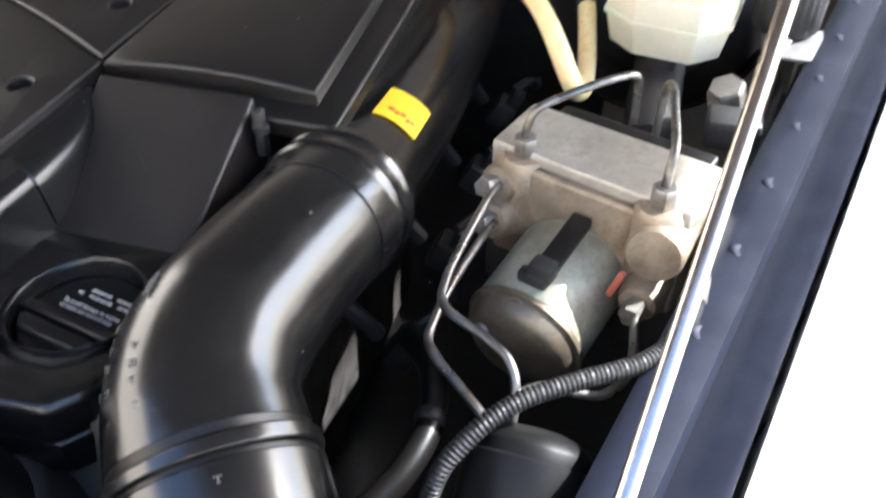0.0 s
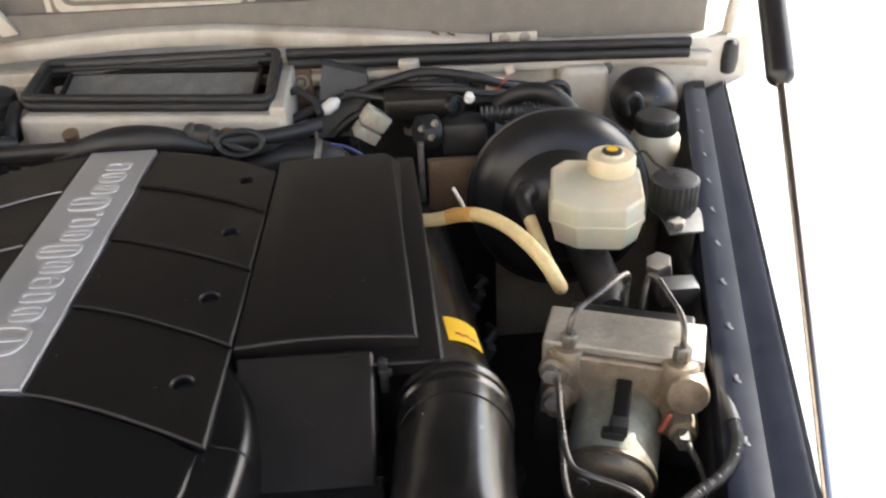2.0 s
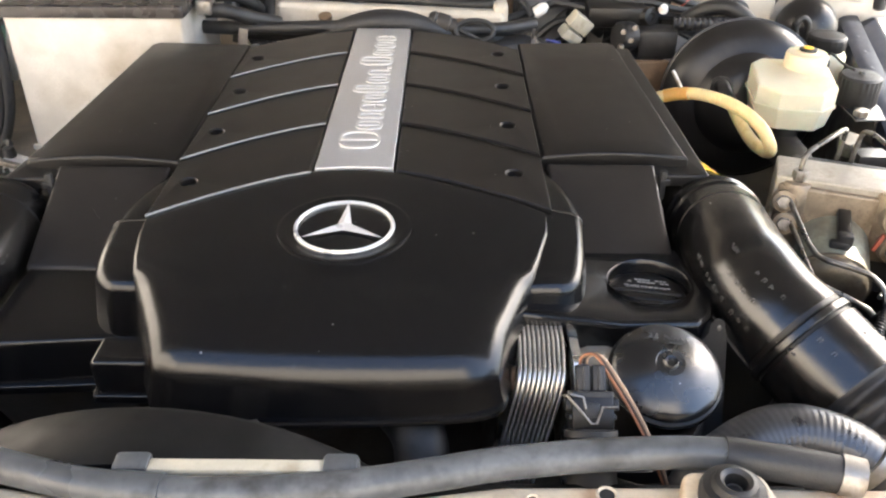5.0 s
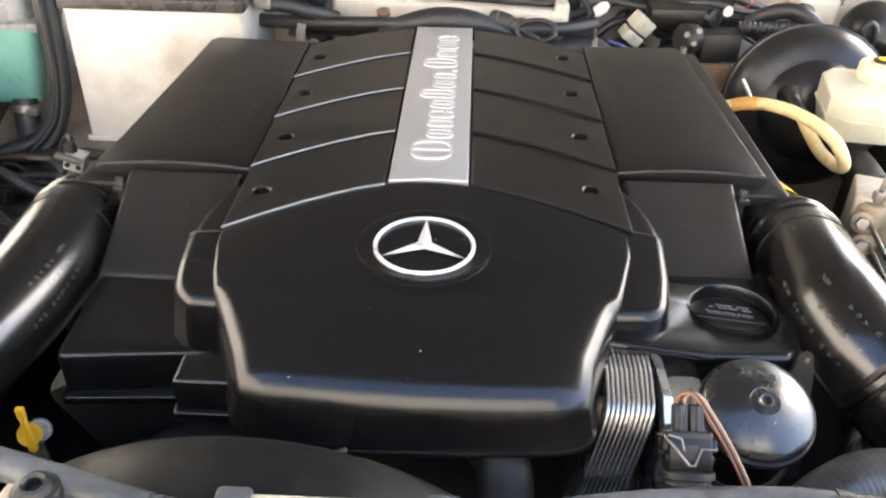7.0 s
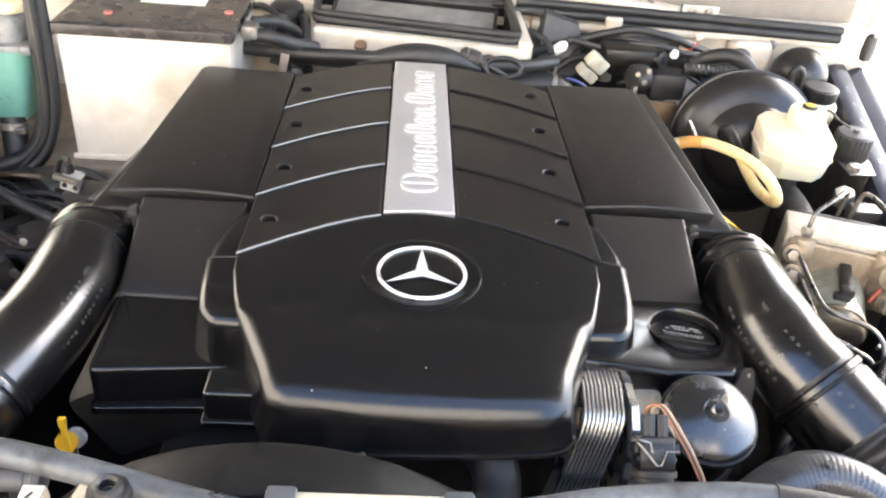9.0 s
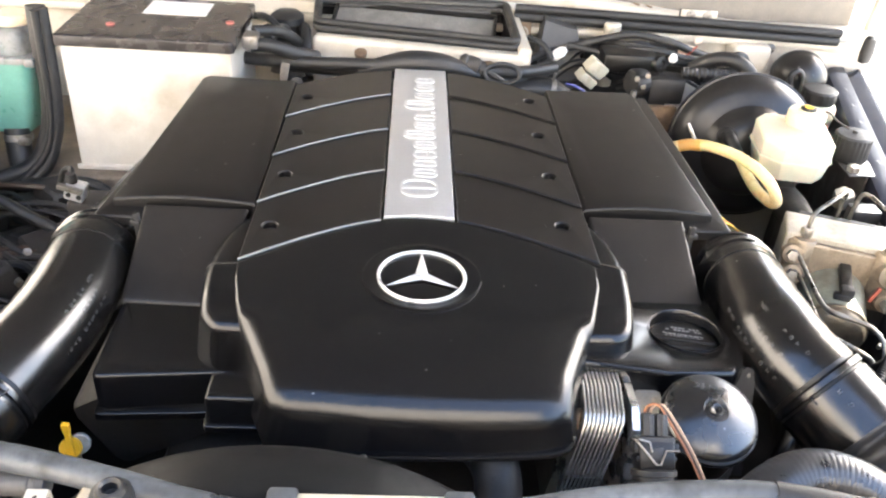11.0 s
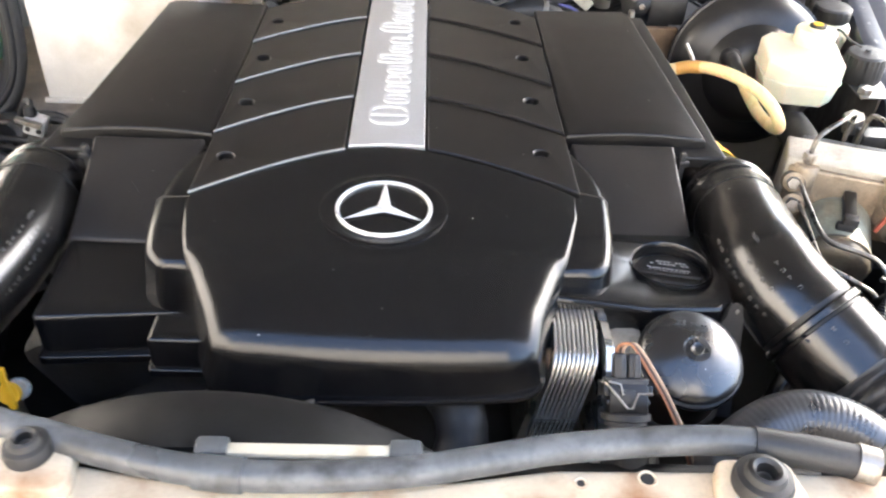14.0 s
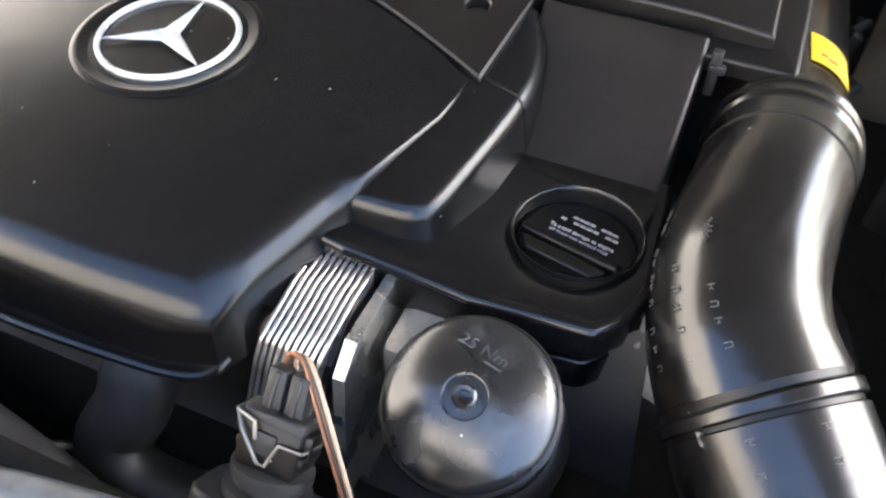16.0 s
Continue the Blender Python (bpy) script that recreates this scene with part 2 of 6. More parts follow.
def sweep(pts, r, n=12, per=8, flat=1.0, smooth=True):
    """A round bar along a smooth line; r is a radius or a function of the share of its length."""
    P = spline(pts, per) if smooth else [Vector(p) for p in pts]
    run = [0.0]
    for a, b in zip(P, P[1:]):
        run.append(run[-1] + (b - a).length)
    tang = [(P[min(i + 1, len(P) - 1)] - P[max(i - 1, 0)]).normalized() for i in range(len(P))]
    up = Vector((0, 0, 1)) if abs(tang[0].z) < 0.9 else Vector((1, 0, 0))
    u = (up - tang[0] * up.dot(tang[0])).normalized()
    loops = []
    for p, t, s in zip(P, tang, run):
        u = (u - t * u.dot(t)).normalized()
        w = t.cross(u)
        rad = r(s / run[-1]) if callable(r) else r
        loops.append([p + rad * (flat * math.cos(a) * u + math.sin(a) * w) for a in [2 * math.pi * k / n for k in range(n)]])
    return rings(loops)


def corrugated(r, ribs, depth):
    return lambda s: r + depth * (0.5 + 0.5 * math.cos(2 * math.pi * ribs * s))


def fillet(poly, radius, n=5):
    """Rounds the corners of a closed outline; radius is one number or one a corner."""
    out = []
    k = len(poly)
    for i in range(k):
        a, b, c = (Vector(poly[(i + d) % k][:2]) for d in (-1, 0, 1))
        r = radius[i] if isinstance(radius, (list, tuple)) else radius
        e, f = (a - b), (c - b)
        half = e.angle(f) / 2
        d = min(r / max(0.05, math.tan(half)), 0.45 * e.length, 0.45 * f.length)
        if r <= 0 or abs(half - math.pi / 2) < 0.02:
            out.append((b.x, b.y))
            continue
        p, q = b + e.normalized() * d, b + f.normalized() * d
        for j in range(n + 1):
            t = j / n
            z = p * (1 - t) ** 2 + 2 * b * t * (1 - t) + q * t * t
            out.append((z.x, z.y))
    return out


def inset(poly, d):
    out = []
    k = len(poly)
    for i in range(k):
        a, b, c = (Vector(poly[(i + s) % k]) for s in (-1, 0, 1))
        e, f = (b - a).normalized(), (c - b).normalized()
        n1, n2 = Vector((-e.y, e.x)), Vector((-f.y, f.x))
        m = n1 + n2
        m = m / max(0.35, m.length_squared / 2) if m.length > 1e-6 else n1
        dd = d[i] if isinstance(d, (list, tuple)) else d
        out.append((b.x + m.x * dd, b.y + m.y * dd))
    return out


def pillow(poly, top, bottom, r=0.003, shape=None, steps=4, cap=3, low=None):
    """A moulded lid over an outline that runs anticlockwise: walls, rounded shoulder of radius r (one number or one a corner), level top.
    shape(x, y, z) gives the height of each point of it."""
    rad = r if isinstance(r, (list, tuple)) else [r] * len(poly)
    bots = bottom if isinstance(bottom, (list, tuple)) else [bottom] * len(poly)
    loops = [[(x, y, b) for (x, y), b in zip(low or poly, bots)]]
    for k in range(steps + 1):
        a = 0.5 * math.pi * k / steps
        ins = inset(poly, [q * (1 - math.cos(a)) for q in rad])
        loops.append([(x, y, top - q * (1 - math.sin(a))) for (x, y), q in zip(ins, rad)])
    last = loops[-1]
    cx, cy = sum(p[0] for p in last) / len(last), sum(p[1] for p in last) / len(last)
    for k in range(1, cap + 1):
        s = 1 - k / (cap + 0.4)
        loops.append([(cx + (x - cx) * s, cy + (y - cy) * s, top) for x, y, _ in last])
    if shape:
        loops = [loops[0]] + [[(x, y, shape(x, y, z)) for x, y, z in lp] for lp in loops[1:]]
    return rings(loops)


def holed(poly, hole, top, bottom, r=0.002, shape=None, depth=0.008):
    """A thin moulded panel with a rounded rim and one round pit: hole is x, y, radius."""
    bm = bmesh.new()
    loops = [[(x, y, bottom) for x, y in poly]]
    if isinstance(r, (list, tuple)):
        # flat chamfer, one width a corner
        loops.append([(x, y, top - q) for (x, y), q in zip(poly, r)])
        loops.append([(x, y, top) for x, y in inset(poly, r)])
    else:
        for k in range(4):
            a = 0.5 * math.pi * k / 3
            loops.append([(x, y, top - r * (1 - math.sin(a))) for x, y in inset(poly, r * (1 - math.cos(a)))])
    f = shape or (lambda x, y, z: z)
    vv = [[bm.verts.new((x, y, f(x, y, z) if i else z)) for x, y, z in lp] for i, lp in enumerate(loops)]
    n = len(poly)
    for a, b in zip(vv, vv[1:]):
        for i in range(n):
            bm.faces.new((a[i], a[(i + 1) % n], b[(i + 1) % n], b[i]))
    hx, hy, hr = hole
    m = 20
    circ = []
    for rr, dz in ((hr, 0), (hr - 0.0012, -0.0012), (hr - 0.0015, -depth)):
        circ.append([bm.verts.new((hx + rr * math.cos(2 * math.pi * i / m), hy + rr * math.sin(2 * math.pi * i / m), f(hx, hy, top) + dz)) for i in range(m)])
    for a, b in zip(circ, circ[1:]):
        for i in range(m):
            bm.faces.new((a[i], a[(i + 1) % m], b[(i + 1) % m], b[i]))
    bm.faces.new(circ[-1])
    edges = []
    for lp in (vv[-1], circ[0]):
        for i in range(len(lp)):
            e = bm.edges.get((lp[i], lp[(i + 1) % len(lp)]))
            edges.append(e)
    bmesh.ops.triangle_fill(bm, edges=edges, use_beauty=True)
    return bm


def hexnut(r, h, m=None, n=6):
    bm = lathe([(r * 0.9, 0), (r, h * 0.12), (r, h * 0.85), (r * 0.88, h)], n)
    return moved(bm, m) if m else bm


def aim(at, way, spin=0.0):
    """A pose at a place whose z axis points along way."""
    return Matrix.Translation(at) @ Vector(way).to_track_quat("Z", "Y").to_matrix().to_4x4() @ Matrix.Rotation(spin, 4, "Z")


def letters(parent, name, body, m, size, material, depth=0.0004):
    cu = bpy.data.curves.new(name, "FONT")
    cu.body, cu.size, cu.extrude, cu.align_x, cu.align_y = body, size, depth, "CENTER", "CENTER"
    cu.resolution_u = 2
    ob = bpy.data.objects.new(name, cu)
    me = bpy.data.meshes.new_from_object(ob)
    bpy.data.objects.remove(ob)
    bm = bmesh.new()
    bm.from_mesh(me)
    bpy.data.meshes.remove(me)
    return part(name, moved(bm, m), material, parent)


# ---- the setting ----
ground = part("ground", box(160, 160, 0.3, 0, Matrix.Translation((0, 0, -0.3))), CONCRETE, None, "pale sunlit concrete paving", "ground", "structure")


def rail_x(y):
    """The line of the inner wing, which draws in towards the front."""
    return 0.552 + 0.268 * y


def strip_along(y0, y1, offs, zs, mirror=False, n=24):
    """A sheet along the inner wing from pairs of sideways offset and height."""
    loops = []
    for k in range(n + 1):
        y = y0 + (y1 - y0) * k / n
        x = rail_x(y)
        loops.append([((-1 if mirror else 1) * (x + o) + (0.01 if mirror else 0), y, z) for o, z in zip(offs, zs)])
    return loops


def closed_strip(y0, y1, offs, zs, mirror=False, n=24):
    return rings(strip_along(y0, y1, offs, zs, mirror, n))


car = thing("car_body", (0, 0.3, 0.3), "white car body round an open engine bay", "car body", kind="structure")
# inner wings: rail with a step and wall down
for side, mir in (("right", False), ("left", True)):
    lab = "dark blue-black inner wing rail with spot welds" if not mir else ""
    part("inner_wing_rail", closed_strip(-0.55, 0.68, (-0.022, -0.019, -0.013, -0.006, 0.003, 0.010, 0.0125, 0.034, 0.038, 0.038, -0.022), (0.84, 0.893, 0.8975, 0.8985, 0.8990, 0.8985, 0.886, 0.896, 0.896, 0.84, 0.83), mir), NAVY, car, lab)
    part("inner_wing_wall", closed_strip(-0.6, 0.72, (-0.012, -0.024, -0.03, -0.035, -0.015, -0.012), (0.885, 0.86, 0.74, 0.45, 0.45, 0.85), mir), DARK, car)
    w = closed_strip(-0.75, 0.75, (0.039, 0.043, 0.08, 0.14, 0.2, 0.225, 0.23, 0.22, 0.04), (0.86, 0.893, 0.9, 0.895, 0.865, 0.8, 0.5, 0.45, 0.45), mir)
    part("wing", w, WHITE, car, "white painted front wing")
# spot-weld dimples on the rail
for k in range(16):
    y = -0.42 + k * 0.066
    part("weld_spot", lathe([(0.0062, -0.0003), (0.0050, 0.0001), (0.0040, 0.0002), (0.0026, 0.0000), (0.001, -0.0001)], 18, Matrix.Translation((rail_x(y) - 0.001, y, 0.8985)) @ Matrix.Rotation(0.22, 4, "Y")), NAVY, car)
# rear bulkhead, cowl and weatherstrip
rail_line = [(x, 0.997 - 0.11 * max(0.0, x - 0.05) ** 1.15 - 0.06 * max(0.0, -0.05 - x)) for x in [-0.75 + 0.0625 * k for k in range(25)]]
part("bulkhead", box(1.62, 0.03, 0.65, 0.004, Matrix.Translation((0, 0.705, 0.31))), CREAM, car, "dusty cream painted bulkhead")
part("bulkhead_mat", box(0.27, 0.02, 0.61, 0.006, Matrix.Translation((0.31, 0.685, 0.31))), RUBBER, car, "black sound-deadening mat")
part("bulkhead_mat", box(0.40, 0.02, 0.52, 0.006, Matrix.Translation((-0.03, 0.685, 0.31))), RUBBER, car)
part("cowl_rail", rings([[(x, 0.702 + a, zc + b) for a, b in ((-0.0095, -0.012), (0.012, -0.012), (0.012, 0.012), (-0.006, 0.012), (-0.0105, 0.0095), (-0.0125, 0.004), (-0.0125, -0.008))] for x, zc in rail_line]), CREAM, car, "cream painted cowl rail with hinge bolts")
part("cowl_lip", box(1.5, 0.02, 0.012, 0.003, Matrix.Translation((0, 0.684, 0.93))), CREAM, car)
for k, (dz, rr) in enumerate(((0.946, 0.009), (0.961, 0.007))):
    part("weatherstrip", sweep([(0.16, 0.678 - k * 0.004, dz + 0.012), (0.45, 0.675 - k * 0.004, dz + 0.006), (0.714, 0.672 - k * 0.004, dz)], rr, 10), RUBBER, car, "black rubber weatherstrip")
part("hinge_plate", box(0.062, 0.003, 0.019, 0.001, Matrix.Translation((0.473, 0.689, 0.962))), CREAM, car)
part("rail_seam", box(0.002, 0.003, 0.022, 0.0005, Matrix.Translation((0.4400, 0.689, 0.9605))), RUBBER, car)
for x in (0.4585, 0.4867):
    part("hinge_bolt", merge(hexnut(0.0058, 0.005, aim((x, 0.688, 0.9725), (0, -1, 0.1))), lathe([(0.0082, 0), (0.0082, 0.0015), (0.004, 0.0018)], 16, aim((x, 0.688, 0.9725), (0, -1, 0.1)))), STEEL, car)
for x, zz in ((0.385, 0.981), (0.363, 0.984)):
    part("rail_scuff", box(0.012, 0.003, 0.003, 0.001, Matrix.Translation((x, 0.6895, zz)) @ Matrix.Rotation(0.3, 4, "Y")), TAN, car)
# floor of the bay and the nose
part("undertray", rings([[(-0.40, -0.6, z), (0.40, -0.6, z), (0.72, 0.7, z), (-0.72, 0.7, z)] for z in (0.44, 0.46)]), DARK, car)

part("radiator_panel", box(1.1, 0.03, 0.52, 0.006, Matrix.Translation((0.0, -0.475, 0.40))), DARK, car)

# unseen shelter added to shade the car: flat roof, wall behind and to the left, open in front and on the right
shelter = thing("carport", (-1.5, 2.0, 0.0), "unseen shelter and pale walls added to shade the bay and shape reflections", "carport", kind="structure")
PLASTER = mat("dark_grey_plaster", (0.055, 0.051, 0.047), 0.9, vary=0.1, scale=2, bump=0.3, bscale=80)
BEIGE = mat("pale_beige_plaster", (0.60, 0.545, 0.47), 0.9, vary=0.06, scale=2, bump=0.3, bscale=80)
part("shade_roof", rings([[(1.64, -0.62, z), (3.46, 6.0, z), (-2.6, 6.0, z), (-2.6, -0.62, z)] for z in (2.45, 2.57)]), PLASTER, shelter)
part("shade_wall_rear", box(6.0, 0.15, 2.44, 0.005, Matrix.Translation((0.45, 5.9, 0.0))), PLASTER, shelter)
# unseen pale walls, added to give the black plastic its beige reflections
part("bounce_wall", box(15.0, 0.2, 5.8, 0.01, Matrix.Translation((-4.6, -5.8, 0.0))), BEIGE, shelter, "unseen beige wall added for reflections")
part("bounce_wall", box(0.2, 16.0, 5.8, 0.01, Matrix.Translation((-6.6, 2.3, 0.0))), BEIGE, shelter)
part("shade_wall_left", box(0.15, 3.2, 2.44, 0.005, Matrix.Translation((-2.52, 4.22, 0.0))), PLASTER, shelter)

# bonnet, raised
HOODA = radians(8)
hood_m = Matrix.Translation((0, 0.735, 0.985)) @ Matrix.Rotation(-HOODA, 4, "X")
hood = thing("bonnet", (0, 0.735, 0.985), "raised white bonnet with dusty grey inner panel", "bonnet")
hp = [(-0.8, 0.0), (0.775, 0.0), (0.79, 0.06), (0.72, 1.0), (0.5, 1.08), (-0.5, 1.08), (-0.72, 1.0), (-0.81, 0.06)]
part("outer_skin", moved(pillow(fillet(hp, 0.04), 0.02, 0.0, 0.008, cap=1), hood_m @ Matrix.Translation((0, 0.035, 0)) @ Matrix.Rotation(radians(90), 4, "X")), WHITE, hood, "white outer skin")
lining_m = hood_m @ Matrix.Translation((0, 0.013, 0)) @ Matrix.Rotation(radians(90), 4, "X")
part("lower_panel", moved(pillow(fillet([(-0.78, 0.012), (0.755, 0.012), (0.77, 0.07), (0.757, 0.215), (-0.778, 0.215), (-0.79, 0.07)], 0.02), 0.012, 0.0, 0.006, cap=1), lining_m), LINER, hood, "dusty grey painted lower panel")
part("lining", moved(pillow(fillet([(-0.772, 0.22), (0.75, 0.22), (0.702, 0.965), (0.49, 1.045), (-0.49, 1.045), (-0.702, 0.965)], 0.04), 0.012, 0.0, 0.006, cap=1), lining_m), MATTING, hood, "black sound-deadening lining")
for inner, dz, mt in ((0.0, 0.008, CREAM), (0.008, 0.0095, LINER), (0.014, 0.012, CREAM), (0.024, 0.0135, LINER), (0.030, 0.016, CREAM), (0.036, 0.0175, LINER)):
    fr = fillet([(-0.166 + inner, 0.027 + inner), (0.117 - inner, 0.024 + inner), (0.119 - inner, 0.2 - inner), (-0.172 + inner, 0.2 - inner)], 0.018)
    part("pressed_panel", moved(pillow(fr, dz, 0.0, 0.003, cap=1), hood_m @ Matrix.Rotation(radians(90), 4, "X")), mt, hood)
part("lower_flange", rings([[(x, 0.7165, z - 0.005), (x, 0.7225, z - 0.005), (x, 0.733, 1.03), (x, 0.7215, 1.03)] for x, z in rail_line if -0.76 < x < 0.77]), LINER, hood)
part("stiffening_slot", moved(pillow(fillet([(0.66, 0.016), (0.745, 0.010), (0.747, 0.024), (0.662, 0.030)], 0.006), 0.006, -0.004, 0.004), hood_m @ Matrix.Rotation(radians(90), 4, "X")), LINER, hood)
for x, h in ((0.506, 0.014), (0.517, 0.048)):
    part("brass_bolt", hexnut(0.0065, 0.008, hood_m @ Matrix.Translation((x, -0.001, h)) @ Matrix.Rotation(radians(90), 4, "X")), BRASS, hood)
part("hinge_arm", box(0.012, 0.016, 0.075, 0.003, Matrix.Translation((0.777, 0.705, 0.946)) @ Matrix.Rotation(0.1, 4, "Y")), CREAM, hood, "pale hinge arm")
part("rubber_buffer", lathe([(0.004, 0.0), (0.011, 0.004), (0.013, 0.02), (0.011, 0.045), (0.006, 0.05)], 18, Matrix.Translation((0.781, 0.692, 0.903))), RUBBER, hood, "black rubber buffer")
part("stay_arm", rings([[(-0.225 - 0.09 * q, y, 1.005 + 0.15 * q) for y, q in ((0.713, 0.0), (0.713, 1.0), (0.722, 1.0), (0.722, 0.0))], [(-0.203 - 0.09 * q, y, 1.008 + 0.15 * q) for y, q in ((0.713, 0.0), (0.713, 1.0), (0.722, 1.0), (0.722, 0.0))]]), CREAM, hood, "pale pressed stay arm")

# gas strut of the bonnet
strut = thing("gas_strut", (0.488, -0.316, 0.9), "thin steel gas strut holding up the bonnet", "gas strut")
s0, sd = Vector((0.443, -0.566, 0.732)), Vector((0.149, 0.824, 0.547))
part("rod", sweep([s0 + sd * 0.31, s0 + sd * 0.5, s0 + sd * 0.76], 0.0030, 16, smooth=False), ROD, strut, "bright piston rod")
part("cylinder", lathe([(0.0035, -0.004), (0.0078, 0.0), (0.0088, 0.003), (0.0088, 0.42), (0.005, 0.43)], 20, aim(s0 + sd * 0.742, sd)), BLACKPAINT, strut, "black cylinder")
part("end_socket", lathe([(0.006, 0), (0.009, 0.004), (0.009, 0.018), (0.005, 0.024)], 14, aim(s0 + sd * 0.3, sd)), DARK, strut)

# engine mass beneath the covers
block = thing("engine_block", (0, 0.1, 0.5), "grimy dark engine block under the covers", "engine")
part("crankcase", box(0.5, 0.62, 0.32, 0.03, Matrix.Translation((0.01, 0.1, 0.45))), DARK, block)
for s in (-1, 1):
    part("cylinder_head", box(0.15, 0.5, 0.09, 0.015, Matrix.Translation((0.005 + s * 0.22, 0.13, 0.765)) @ Matrix.Rotation(s * 0.5, 4, "Y")), DARK, block)
    for k in range(4):
        part("coil_lead", sweep([(0.005 + s * 0.3, 0.02 + 0.1 * k, 0.84), (0.005 + s * 0.33, 0.02 + 0.1 * k, 0.82), (0.005 + s * 0.35, 0.03 + 0.1 * k, 0.785)], 0.006, 8), RUBBER, block)
        part("coil_plug", merge(box(0.02, 0.024, 0.026, 0.004, Matrix.Translation((0.005 + s * 0.362, 0.03 + 0.1 * k, 0.765)) @ Matrix.Rotation(s * 0.5, 4, "Y")), box(0.012, 0.014, 0.02, 0.003, Matrix.Translation((0.005 + s * 0.375, 0.03 + 0.1 * k, 0.782)) @ Matrix.Rotation(s * 0.5, 4, "Y"))), RUBBER, block)
        part("coil_lead", sweep([(0.005 + s * 0.378, 0.03 + 0.1 * k, 0.80), (0.005 + s * 0.388, 0.045 + 0.1 * k, 0.802), (0.005 + s * 0.392, 0.07 + 0.1 * k, 0.785), (0.005 + s * 0.388, 0.10 + 0.1 * k, 0.772)], 0.0042, 8), RUBBER, block)


# ---- engine cover ----
CX = 0.006


def crown(x, y, z):
    return z - 0.22 * (x - CX) ** 2 - 1.0 * max(0.0, -0.115 - y) ** 2


cover = thing("engine_cover", (CX, 0.08, 0.86), "black plastic engine cover with silver badge strip and emblem", "engine cover")
XL, XR, SL, SR = -0.163, 0.177, -0.034, 0.041      # outer seams; edges of the silver strip
RIB = 0.1065


def rib_y(side, k, x):
    """Where the k-th chevron groove crosses x."""
    if side < 0:
        e0, c0 = -0.060, 0.011
        t = (x - XL) / (SL - XL)
    else:
        e0, c0 = -0.045, 0.014
        t = (XR - x) / (XR - SR)
    return e0 + (c0 - e0) * (1 - (1 - t) ** 1.25) + RIB * k


def back_y(x):
    return 0.423 - 2.0 * (x - CX) ** 2


G = 0.0004
for side, xa, xb in ((-1, XL, SL), (1, SR, XR)):
    for k in range(4):
        xs = [xa + 0.0006 + (xb - xa - 0.0012) * i / 6 for i in range(7)]
        lo = [(x, rib_y(side, k, x) + G) for x in xs]
        hi = [(x, min(rib_y(side, k + 1, x) - G, back_y(x)) if k < 3 else back_y(x)) for x in reversed(xs)]
        hx = -0.142 if side < 0 else 0.149
        hy = (0.0 if side < 0 else 0.021) + 0.1065 * k
        part("cover_panel", holed(lo + hi, (hx, hy, 0.0085), 0.952, 0.925, [0.0016 if side < 0 else 0.0013] * len(lo) + [0.0009] * len(hi), lambda x, y, z, s_=side, k_=k: crown(x, y, z) + 0.0027 * max(0.0, 1 - (y - rib_y(s_, k_, x)) / RIB) - 0.001), COVER2, cover)
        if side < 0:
            # highlight along the panel's front edge, painted as a pale grey bead
            part("panel_lip", sweep([(x, y - 0.0001, crown(x, y, 0.952) + 0.0008) for x, y in lo], 0.0011, 8, smooth=False), EDGE_GLINT, cover)
        part("hole_cap", lathe([(0.0062, 0), (0.0062, 0.002), (0.004, 0.003), (0.0015, 0.0026)], 14, Matrix.Translation((hx, hy, crown(hx, hy, 0.952) - 0.0078))), RUBBER, cover)
# front panel with broad shoulders
left = [(XL + 0.0005, -0.06), (-0.1605, -0.085), (-0.1535, -0.12), (-0.1482, -0.139), (-0.1452, -0.149), (-0.1415, -0.16), (-0.124, -0.2), (-0.111, -0.228)]
right = [(0.125, -0.231), (0.1330, -0.2), (0.1475, -0.158), (0.1520, -0.1455), (0.1545, -0.137), (0.1600, -0.117), (0.1695, -0.08), (XR - 0.005, -0.047)]
arch = [(0.052 - 0.104 * i / 8 + CX - 0.004, 0.012 + 0.007 * math.sin(math.pi * i / 8)) for i in range(9)]
back = [(x, rib_y(1, 0, x) - G) for x in (0.15, 0.12, 0.085)] + arch + [(x, rib_y(-1, 0, x) - G) for x in (-0.075, -0.11, -0.14)]
mid = [(-0.09, -0.235), (-0.04, -0.2395), (0.01, -0.2415), (0.06, -0.241), (0.1, -0.2385)]
outline = left + mid + right + back
rr = [0.003] + [0.003, 0.004, 0.0055, 0.0165, 0.0175, 0.02, 0.021] + [0.0225] * 5 + [0.021, 0.02, 0.0175, 0.0165, 0.0055, 0.004, 0.003, 0.003] + [0.0022] * len(back)
bots = [0.902, 0.9, 0.899, 0.898, 0.8975, 0.897, 0.894, 0.889, 0.89, 0.893, 0.896, 0.898, 0.899, 0.901] + [0.895, 0.905, 0.921, 0.9215, 0.922, 0.922, 0.92, 0.91] + [0.91] * len(back)
low = [((x - CX) * (1.0 if i > len(left) + 7 else 1.03) + CX, y - (0.006 if 6 <= i <= 14 else 0)) for i, (x, y) in enumerate(outline)]
part("front_panel", pillow(outline, 0.952, bots, rr, crown, steps=6, cap=6, low=low), COVER, cover, "smooth satin black front panel with dust specks", sharp=50)
part("front_lip", sweep([(-0.115, -0.233, 0.889), (-0.06, -0.2455, 0.893), (0.01, -0.2495, 0.897), (0.08, -0.2475, 0.899), (0.112, -0.2445, 0.9005), (0.1245, -0.2385, 0.902), (0.1285, -0.229, 0.904)], 0.0024, 8), COVER, cover)
part("inner_shell", pillow(fillet([(-0.16, -0.05), (0.172, -0.04), (0.174, 0.36), (0.1, 0.395), (-0.09, 0.395), (-0.16, 0.34)], 0.01), 0.9395, 0.86, 0.004, crown), COVER2, cover)
